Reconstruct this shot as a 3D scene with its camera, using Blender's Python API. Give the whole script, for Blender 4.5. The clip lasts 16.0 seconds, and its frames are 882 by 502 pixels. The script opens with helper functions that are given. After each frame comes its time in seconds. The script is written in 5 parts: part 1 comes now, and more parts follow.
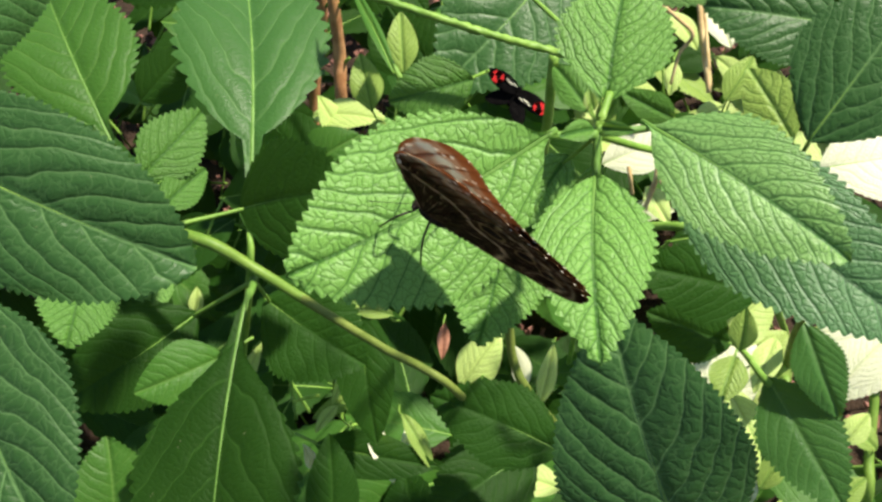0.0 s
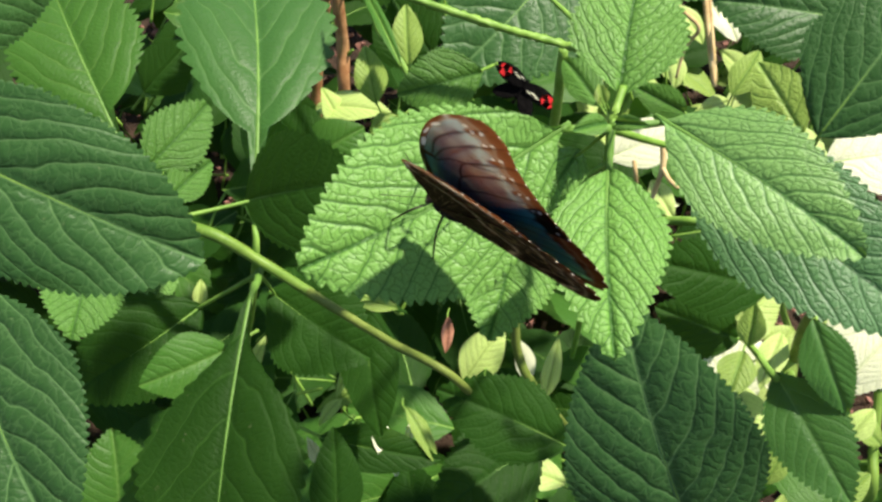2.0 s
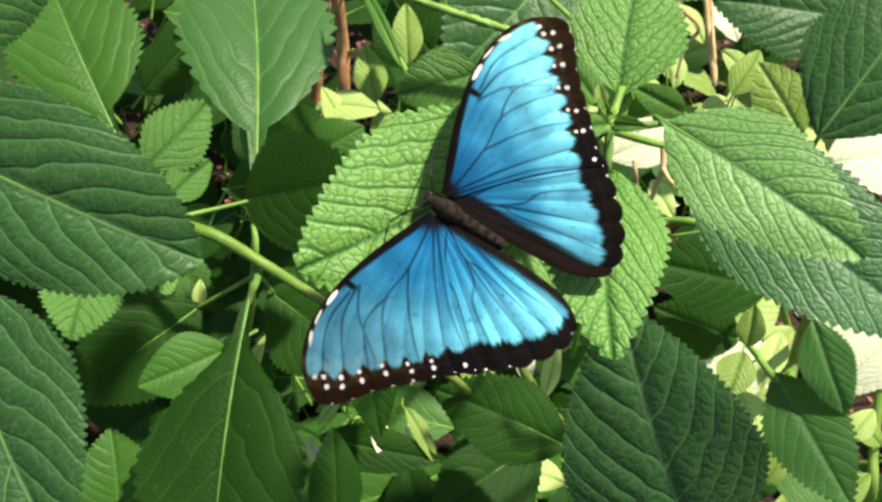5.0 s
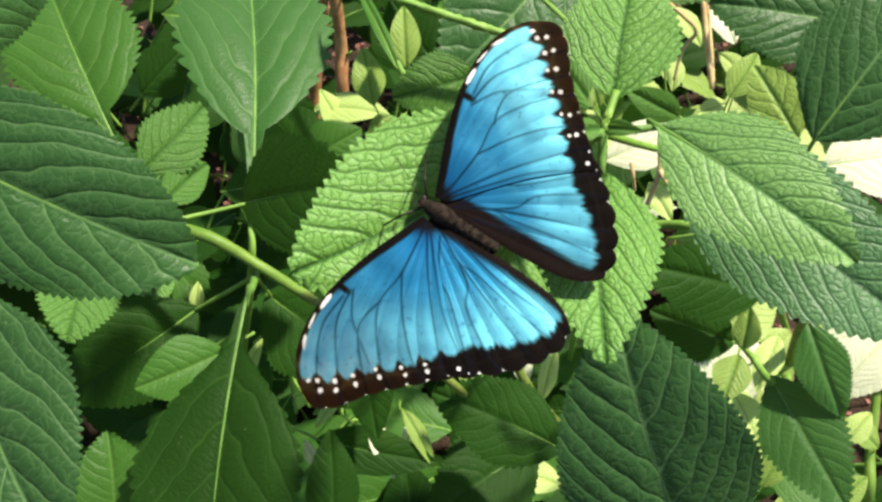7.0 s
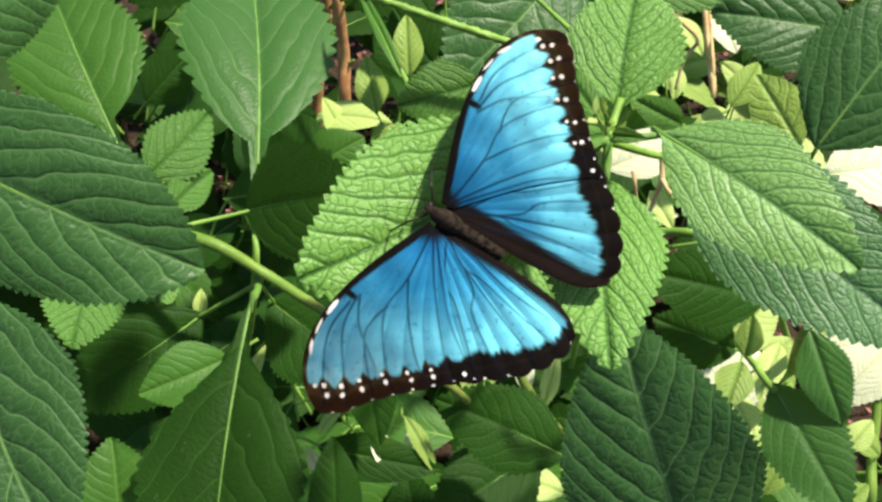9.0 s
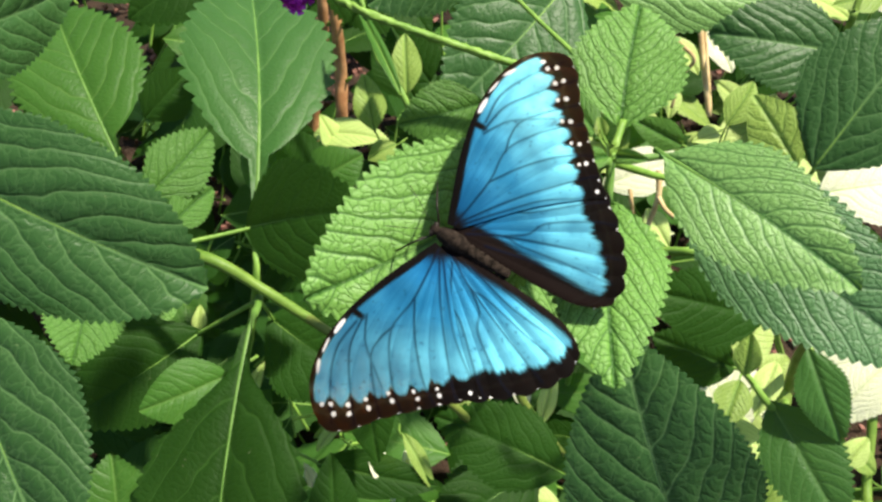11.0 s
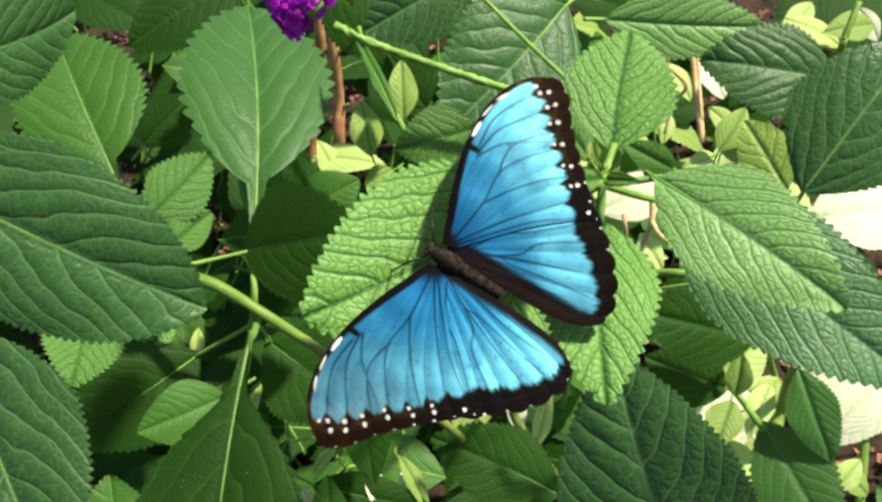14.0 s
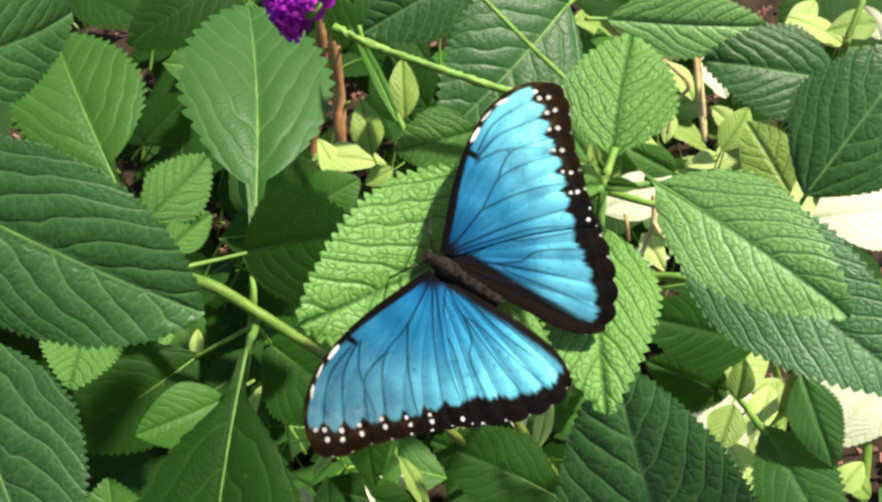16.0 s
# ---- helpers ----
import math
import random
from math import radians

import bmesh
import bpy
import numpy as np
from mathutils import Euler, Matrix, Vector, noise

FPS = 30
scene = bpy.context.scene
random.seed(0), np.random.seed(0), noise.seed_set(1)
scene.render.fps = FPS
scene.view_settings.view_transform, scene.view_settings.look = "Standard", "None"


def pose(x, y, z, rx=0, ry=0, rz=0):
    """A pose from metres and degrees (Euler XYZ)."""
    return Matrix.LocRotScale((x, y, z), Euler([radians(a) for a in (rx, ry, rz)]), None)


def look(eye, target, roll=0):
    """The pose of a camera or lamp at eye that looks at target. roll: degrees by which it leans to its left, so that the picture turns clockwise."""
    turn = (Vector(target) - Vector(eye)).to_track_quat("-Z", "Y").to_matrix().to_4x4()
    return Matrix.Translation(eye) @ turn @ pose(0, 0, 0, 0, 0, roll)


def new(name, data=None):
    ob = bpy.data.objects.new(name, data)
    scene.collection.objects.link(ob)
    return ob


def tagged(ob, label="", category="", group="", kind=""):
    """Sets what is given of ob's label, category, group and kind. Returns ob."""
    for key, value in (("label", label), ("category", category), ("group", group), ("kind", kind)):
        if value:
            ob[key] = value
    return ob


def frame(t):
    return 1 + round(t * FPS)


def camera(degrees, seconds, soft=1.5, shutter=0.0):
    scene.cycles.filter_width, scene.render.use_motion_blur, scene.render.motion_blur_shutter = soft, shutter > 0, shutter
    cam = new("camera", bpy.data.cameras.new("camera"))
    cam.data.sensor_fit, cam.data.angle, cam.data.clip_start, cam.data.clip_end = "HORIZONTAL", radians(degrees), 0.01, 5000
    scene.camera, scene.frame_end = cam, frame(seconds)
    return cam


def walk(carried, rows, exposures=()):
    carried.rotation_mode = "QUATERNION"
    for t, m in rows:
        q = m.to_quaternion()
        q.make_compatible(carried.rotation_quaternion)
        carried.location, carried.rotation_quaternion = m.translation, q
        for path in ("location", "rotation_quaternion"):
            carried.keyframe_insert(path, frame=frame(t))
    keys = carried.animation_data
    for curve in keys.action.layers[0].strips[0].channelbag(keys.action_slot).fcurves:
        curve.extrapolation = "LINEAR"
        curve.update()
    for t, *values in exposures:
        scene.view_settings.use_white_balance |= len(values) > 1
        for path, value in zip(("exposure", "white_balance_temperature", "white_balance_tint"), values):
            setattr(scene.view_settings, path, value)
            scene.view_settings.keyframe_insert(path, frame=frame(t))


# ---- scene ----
# A blue butterfly opens its wings on a leaf of a flowering shrub.
cam = camera(42.0, 16.0, soft=2.7)
PATH = [
    (0.0, pose(0.00347, -0.00083, 0.97989, 35.191, 0.252, -0.320)),
    (0.5, pose(-0.00008, 0.00216, 0.97876, 34.886, 0.006, -0.347)),
    (1.0, pose(-0.00063, 0.00248, 0.97838, 34.715, 0.037, -0.212)),
    (1.5, pose(-0.00077, 0.00152, 0.97864, 34.711, 0.017, -0.194)),
    (2.0, pose(-0.00149, 0.00075, 0.97849, 34.823, -0.038, -0.196)),
    (2.5, pose(-0.00190, 0.00193, 0.97868, 34.767, -0.116, -0.198)),
    (3.0, pose(-0.00079, 0.00254, 0.97849, 34.766, -0.123, -0.169)),
    (3.5, pose(-0.00096, 0.00274, 0.97808, 34.708, -0.221, -0.144)),
    (4.0, pose(-0.00082, 0.00165, 0.97815, 34.721, -0.055, -0.168)),
    (6.5, pose(0.00091, 0.00223, 0.97893, 34.779, -0.016, -0.068)),
    (7.0, pose(0.00160, 0.00207, 0.97937, 34.808, 0.010, -0.093)),
    (7.5, pose(0.00151, 0.00106, 0.97976, 34.890, 0.040, -0.045)),
    (8.0, pose(0.00000, 0.00000, 0.98000, 35.000, 0.000, 0.000)),
    (8.5, pose(-0.00027, -0.00054, 0.98044, 35.144, 0.009, 0.054)),
    (9.0, pose(-0.00041, 0.00004, 0.98079, 35.254, -0.090, -0.009)),
    (11.5, pose(-0.00544, -0.00138, 0.98535, 36.231, -0.599, -0.161)),
    (12.0, pose(-0.00520, -0.00247, 0.98594, 36.477, -0.638, -0.159)),
    (12.5, pose(-0.00484, -0.00292, 0.98688, 36.669, -0.677, -0.250)),
    (13.0, pose(-0.00395, -0.00360, 0.98834, 36.848, -0.696, -0.243)),
    (13.5, pose(-0.00320, -0.00530, 0.98921, 37.138, -0.648, -0.260)),
    (14.0, pose(-0.00448, -0.00718, 0.98933, 37.356, -0.681, -0.244)),
    (14.5, pose(-0.00533, -0.00784, 0.98919, 37.439, -0.639, -0.149)),
    (15.0, pose(-0.00533, -0.00612, 0.98907, 37.397, -0.630, -0.086)),
    (15.5, pose(-0.00383, -0.00318, 0.98916, 37.186, -0.603, -0.045)),
    (16.0, pose(-0.00295, -0.00175, 0.98880, 37.065, -0.579, -0.122)),
]
walk(cam, PATH)

# ---- daylight ----
SUN_WAY = Vector((0.434, 0.24, 0.869)).normalized()      # towards the sun
world = bpy.data.worlds.new("sky")
scene.world = world
world.use_nodes = True
wt = world.node_tree
sky = wt.nodes.new("ShaderNodeTexSky")
sky.sky_type, sky.sun_disc = "NISHITA", False
sky.sun_elevation = math.asin(SUN_WAY.z)
sky.sun_rotation = math.atan2(SUN_WAY.x, SUN_WAY.y)
wt.nodes["Background"].inputs["Strength"].default_value = 0.074
wt.links.new(sky.outputs[0], wt.nodes["Background"].inputs["Color"])
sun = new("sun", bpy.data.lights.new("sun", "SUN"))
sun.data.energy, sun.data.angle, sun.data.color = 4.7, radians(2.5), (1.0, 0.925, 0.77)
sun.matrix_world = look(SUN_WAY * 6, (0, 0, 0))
scene.view_settings.exposure = 0.84


# ---- materials ----
class Nodes:
    """Short ways to write a node tree."""

    def __init__(self, name):
        self.mat = bpy.data.materials.new(name)
        self.mat.use_nodes = True
        self.t = self.mat.node_tree
        self.bsdf = self.t.nodes["Principled BSDF"]
        self.out = self.t.nodes["Material Output"]

    def node(self, kind, *links, feature="", attribute_name=""):
        n = self.t.nodes.new("ShaderNode" + kind)
        if feature:
            n.feature = feature
        if attribute_name:
            n.attribute_name = attribute_name
        for i, v in enumerate(links):
            self.put(n.inputs[i], v)
        return n

    def put(self, socket, v):
        if v is None:
            return
        if isinstance(v, bpy.types.NodeSocket):
            self.t.links.new(v, socket)
        else:
            socket.default_value = v

    def math(self, op, a, b=None, c=None):
        n = self.node("Math", a, b, c)
        n.operation = op
        return n.outputs[0]

    def step(self, x, lo, hi, a=0.0, b=1.0):
        n = self.node("MapRange", x, lo, hi, a, b)
        n.interpolation_type = "SMOOTHSTEP"
        return n.outputs[0]

    def mix(self, fac, a, b):
        n = self.node("Mix")
        n.data_type = "RGBA"
        self.put(n.inputs[0], fac)
        self.put(n.inputs[6], a)
        self.put(n.inputs[7], b)
        return n.outputs[2]

    def noise(self, vec, scale, detail=3.0, rough=0.55):
        n = self.node("TexNoise", vec)
        n.inputs["Scale"].default_value = scale
        n.inputs["Detail"].default_value = detail
        n.inputs["Roughness"].default_value = rough
        return n.outputs[0]

    def attr(self, name):
        return self.node("Attribute", attribute_name=name).outputs["Fac"]

    def coords(self):
        return self.node("TexCoord").outputs["Object"]

    def rand(self):
        return self.node("ObjectInfo").outputs["Random"]

    def bump(self, height, strength, distance):
        n = self.node("Bump")
        n.inputs["Strength"].default_value = strength
        n.inputs["Distance"].default_value = distance
        self.put(n.inputs["Height"], height)
        return n.outputs[0]


def rgb(r, g, b):
    return (r, g, b, 1.0)


def leaf_material(name, colour, vein, rough=0.42, net=900.0, rungs=330.0, relief=0.8, thin=0.3, gloss=0.28, glow=(0.25, 0.45, 0.05), line=0.42, lanes=2.3, drawn=0.8):
    """Leaf skin: dark or pale veins after the mesh's own vein lines, pillowed cells in the net between them, and light that comes through."""
    m = Nodes(name)
    co = m.coords()
    phase, rib = m.attr("phase"), m.math("ABSOLUTE", m.attr("rib"))
    near = m.math("ABSOLUTE", m.math("SUBTRACT", m.math("FRACT", m.math("ADD", phase, 0.5)), 0.5))
    side = m.step(near, 0.010, 0.055, 1.0, 0.0)
    mid = m.step(rib, 0.0003, 0.0010, 1.0, 0.0)
    half_ = m.math("MULTIPLY", m.math("GREATER_THAN", m.attr("rib"), 0.0), 37.3)
    stray, drift = m.math("MULTIPLY", m.noise(co, 210.0, 2.0), 1.3), m.math("MULTIPLY", m.noise(co, 150.0, 2.0), 1.6)
    web = m.node("CombineXYZ", m.math("ADD", m.math("MULTIPLY", phase, lanes), stray),
                 m.math("ADD", m.math("ADD", m.math("MULTIPLY", m.attr("run"), rungs), drift),
                        m.math("ADD", half_, m.math("MULTIPLY", m.rand(), 40.0))), 0.0).outputs[0]
    vor = m.node("TexVoronoi", web, feature="DISTANCE_TO_EDGE")
    vor.voronoi_dimensions = "2D"
    vor.inputs["Scale"].default_value = 1.0
    vor.inputs["Randomness"].default_value = 0.9
    gap = vor.outputs["Distance"]
    small = m.node("TexVoronoi", web, feature="DISTANCE_TO_EDGE")
    small.voronoi_dimensions = "2D"
    small.inputs["Scale"].default_value = 2.4
    lane = m.step(near, 0.0, 0.16)
    pillow = m.math("MULTIPLY", m.math("SUBTRACT", 1.0, m.math("POWER", m.math("SUBTRACT", 1.0, m.node("MapRange", gap, 0.0, 0.40, 0.0, 1.0).outputs[0]), 2.0)), lane)
    dimple = m.step(small.outputs["Distance"], 0.0, 0.3)
    fine = m.node("TexVoronoi", co, feature="DISTANCE_TO_EDGE")
    fine.inputs["Scale"].default_value = net
    grain = m.step(fine.outputs["Distance"], 0.0, 0.25)
    veins = m.math("MAXIMUM", mid, m.math("MULTIPLY", side, 0.95))
    patch = m.noise(co, 32.0)
    shift = m.math("ADD", m.math("MULTIPLY", patch, 0.5), m.math("MULTIPLY", m.rand(), 0.5))
    deep = tuple(c * 0.66 for c in colour[:3])
    light = tuple(min(1.0, c * 1.34) for c in colour[:3])
    base = m.mix(shift, rgb(*deep), rgb(*light))
    base = m.mix(m.math("MULTIPLY", m.math("MULTIPLY", pillow, dimple), 0.30), base, rgb(*(min(1.0, c * 1.45) for c in colour[:3])))
    base = m.mix(m.math("MULTIPLY", m.step(gap, 0.012, 0.095, 1.0, 0.0), line), base, rgb(*vein))
    base = m.mix(m.math("MULTIPLY", m.step(small.outputs["Distance"], 0.01, 0.10, 1.0, 0.0), line * 0.35), base, rgb(*vein))
    base = m.mix(m.math("MULTIPLY", veins, drawn), base, rgb(*vein))
    specks = m.step(m.noise(co, 420.0, 1.0), 0.74, 0.80)
    base = m.mix(m.math("MULTIPLY", specks, 0.2), base, rgb(0.30, 0.33, 0.16))
    m.put(m.bsdf.inputs["Base Color"], base)
    m.put(m.bsdf.inputs["Roughness"], m.math("ADD", m.math("MULTIPLY", patch, 0.22), rough - 0.11))
    m.bsdf.inputs["Specular IOR Level"].default_value = gloss
    high = m.math("ADD", m.math("MULTIPLY", pillow, 0.62), m.math("ADD", m.math("MULTIPLY", dimple, 0.16), m.math("MULTIPLY", grain, 0.06)))
    high = m.math("SUBTRACT", high, m.math("MULTIPLY", m.math("MAXIMUM", mid, m.step(near, 0.0, 0.15, 1.0, 0.0)), 0.75))
    nrm = m.bump(high, relief, 0.0012)
    m.put(m.bsdf.inputs["Normal"], nrm)
    through_ = m.node("BsdfTranslucent")
    m.put(through_.inputs["Color"], m.mix(veins, rgb(*glow), rgb(*(c * 0.5 for c in glow))))
    m.put(through_.inputs["Normal"], nrm)
    mx = m.node("MixShader", thin, m.bsdf.outputs[0], through_.outputs[0])
    m.t.links.new(mx.outputs[0], m.out.inputs["Surface"])
    return m.mat


def plain_material(name, a, b, scale=60.0, rough=0.6, relief=0.3, depth=0.001, metal=0.0, random=0.0, gloss=0.3):
    m = Nodes(name)
    co = m.coords()
    n1, n2 = m.noise(co, scale, 4.0), m.noise(co, scale * 9, 2.0)
    mixv = m.math("ADD", m.math("MULTIPLY", n1, 0.7), m.math("MULTIPLY", n2, 0.3))
    if random:
        mixv = m.math("ADD", mixv, m.math("MULTIPLY", m.math("SUBTRACT", m.rand(), 0.5), random))
    m.put(m.bsdf.inputs["Base Color"], m.mix(m.step(mixv, 0.3, 0.7), rgb(*a), rgb(*b)))
    m.bsdf.inputs["Roughness"].default_value = rough
    m.bsdf.inputs["Metallic"].default_value = metal
    m.bsdf.inputs["Specular IOR Level"].default_value = gloss
    m.put(m.bsdf.inputs["Normal"], m.bump(mixv, relief, depth))
    return m.mat


LEAF_BRIGHT = leaf_material("leaf_bright", (0.160, 0.335, 0.066), (0.030, 0.120, 0.012), thin=0.25, relief=0.42, rough=0.46, gloss=0.34, line=0.6, drawn=0.85)
# The sky's sheen is partly put into this paler base colour.
LEAF_SHEEN = leaf_material("leaf_sheen", (0.215, 0.405, 0.110), (0.040, 0.145, 0.028), thin=0.2, relief=0.3, rough=0.44, gloss=0.38, line=0.6)
LEAF_MID = leaf_material("leaf_mid", (0.095, 0.225, 0.038), (0.045, 0.135, 0.02), relief=0.4, rough=0.5, line=0.5)
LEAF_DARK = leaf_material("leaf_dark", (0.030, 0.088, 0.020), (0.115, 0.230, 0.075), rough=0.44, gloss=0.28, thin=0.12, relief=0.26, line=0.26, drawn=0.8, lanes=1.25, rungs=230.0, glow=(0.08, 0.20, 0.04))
LEAF_SMOOTH = leaf_material("leaf_smooth", (0.050, 0.145, 0.020), (0.13, 0.26, 0.050), gloss=0.2, relief=0.22, net=700.0, rough=0.44, line=0.15, drawn=0.6)
LEAF_SILK = leaf_material("leaf_silky", (0.038, 0.112, 0.022), (0.110, 0.225, 0.06), gloss=0.24, relief=0.2, net=700.0, rough=0.44, thin=0.2, line=0.12, drawn=0.6)
# Base colour lowered to paint the shade inside the bed.
LEAF_DEEP_SHADE = leaf_material("leaf_deep_shade", (0.016, 0.056, 0.006), (0.040, 0.110, 0.016), gloss=0.12, rough=0.55, relief=0.25, thin=0.3, glow=(0.14, 0.28, 0.02), line=0.12, drawn=0.6)
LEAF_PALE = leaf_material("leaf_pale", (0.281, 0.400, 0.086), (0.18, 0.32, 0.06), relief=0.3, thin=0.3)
# Yellow and near-white base colours paint overexposed sun patches as leaves.
LEAF_SUN_YELLOW = leaf_material("leaf_sun_yellow", (0.50, 0.64, 0.20), (0.40, 0.54, 0.14), relief=0.25, thin=0.3, glow=(0.6, 0.75, 0.15))
LEAF_GLARE = leaf_material("leaf_glare", (0.80, 0.83, 0.56), (0.70, 0.76, 0.42), relief=0.25, thin=0.25, glow=(0.75, 0.8, 0.3))
LEAF_BLUE = leaf_material("leaf_bluish", (0.078, 0.178, 0.066), (0.030, 0.090, 0.030), relief=0.36, rough=0.44, gloss=0.34, thin=0.15, line=0.5)
STEM_GREEN = plain_material("stem_green", (0.12, 0.25, 0.03), (0.24, 0.40, 0.07), 80, 0.5, 0.3, 0.0006)
STEM_PALE = plain_material("stem_pale", (0.09, 0.20, 0.03), (0.16, 0.30, 0.06), 80, 0.5, 0.3, 0.0006)
STEM_SHOOT = plain_material("stem_shoot", (0.10, 0.20, 0.025), (0.20, 0.31, 0.05), 60, 0.5, 0.3, 0.0006)
STEM_WOODY = plain_material("stem_woody", (0.10, 0.15, 0.02), (0.20, 0.25, 0.05), 90, 0.6, 0.5, 0.0008)
STEM_BROWN = plain_material("stem_brown", (0.26, 0.11, 0.04), (0.56, 0.30, 0.14), 70, 0.7, 0.6, 0.001)
STRAW = plain_material("straw", (0.42, 0.27, 0.11), (0.72, 0.56, 0.30), 70, 0.75, 0.5, 0.0008)
PETAL = leaf_material("petal_purple", (0.78, 0.05, 0.85), (0.78, 0.05, 0.85), relief=0.1, thin=0.35, rough=0.6, glow=(1.0, 0.2, 1.0))
SOIL = plain_material("soil", (0.014, 0.009, 0.006), (0.055, 0.032, 0.02), 30, 0.95, 0.8, 0.01)
BARK_CHIP = plain_material("bark_chip", (0.05, 0.02, 0.015), (0.30, 0.14, 0.11), 60, 0.9, 0.6, 0.002, random=0.6)
DRY_RED = plain_material("dry_red_leaf", (0.20, 0.075, 0.04), (0.50, 0.25, 0.16), 60, 0.8, 0.5, 0.001)


# ---- building blocks ----
def link(name, mesh, material, parent, label=""):
    for m in material if isinstance(material, (list, tuple)) else [material]:
        mesh.materials.append(m)
    ob = new(name, mesh)
    ob.parent = parent
    return tagged(ob, label)


def part(name, bm, material, parent, label=""):
    """Link a bmesh as one mesh object under a thing or a part."""
    mesh = bpy.data.meshes.new(name)
    for f in bm.faces:
        f.smooth = True
    bm.to_mesh(mesh)
    bm.free()
    return link(name, mesh, material, parent, label)


def thing(name, at, label, category, group="", kind=""):
    ob = new(name)
    ob.location = at
    ob.empty_display_size = 0.02
    return tagged(ob, label, category, group, kind)


def curve_through(points, steps):
    """Points along a smooth line through the given ones."""
    p = [Vector(q) for q in points]
    p = [2 * p[0] - p[1]] + p + [2 * p[-1] - p[-2]]
    out = []
    for i in range(1, len(p) - 2):
        a, b, c, d = p[i - 1:i + 3]
        for k in range(steps):
            t = k / steps
            out.append(0.5 * (2 * b + (c - a) * t + (2 * a - 5 * b + 4 * c - d) * t * t + (3 * b - a - 3 * c + d) * t ** 3))
    return out + [p[-2]]


def tube(points, r0, r1, origin=(0, 0, 0), sides=8, steps=6, wobble=0.0, ends=True, grain=90.0):
    """A tapered, slightly uneven tube along a smooth line; its points are given in the world, its mesh from the origin."""
    line = curve_through(points, steps) if len(points) > 2 or steps > 1 else [Vector(q) for q in points]
    bm = bmesh.new()
    rings, n = [], len(line)
    ref = Vector((0.31, 0.87, 0.4))
    for i, c in enumerate(line):
        way = (line[min(i + 1, n - 1)] - line[max(i - 1, 0)]).normalized()
        u = way.cross(ref).normalized()
        v = way.cross(u)
        r = r0 + (r1 - r0) * i / (n - 1)
        ring = []
        for k in range(sides):
            a = 2 * math.pi * k / sides
            rr = r * (1 + wobble * noise.noise(c * grain + Vector((k * 1.7, 0, 0))))
            ring.append(bm.verts.new(c - Vector(origin) + (u * math.cos(a) + v * math.sin(a)) * rr))
        rings.append(ring)
    for a, b in zip(rings, rings[1:]):
        for k in range(sides):
            bm.faces.new((a[k], a[(k + 1) % sides], b[(k + 1) % sides], b[k]))
    if ends:
        bm.faces.new(rings[0][::-1])
        bm.faces.new(rings[-1])
    return bm


def stem(shrub, material, points, r0, r1, name="stem", sides=9, wobble=0.15, label="", steps=8, grain=90.0):
    return part(name, tube(points, r0, r1, shrub.location, sides, steps, wobble, True, grain), material, shrub, label)


LEAF_COUNT = [0]


def outline(s, peak, tip, taper, claw):
    """Half the width of a leaf, 0 to 1, at s from base to tip; claw: the part at the base that is a narrow winged stalk."""
    wing = 0.05 + 0.13 * min(1.0, s / max(claw, 1e-6)) ** 1.5 if claw else 0.0
    u = (s - claw * 0.75) / (1 - claw * 0.75)
    if u <= 0:
        return wing * min(1.0, 12 * s)
    if u < peak:
        x = u / peak
        w = math.sin(x * math.pi / 2) ** taper * (0.88 + 0.12 * x)
        return math.hypot(w, wing * (1 - x)) if claw else w
    x = (u - peak) / (1 - peak)
    return max(0.0, (1 - x ** tip)) ** 0.92


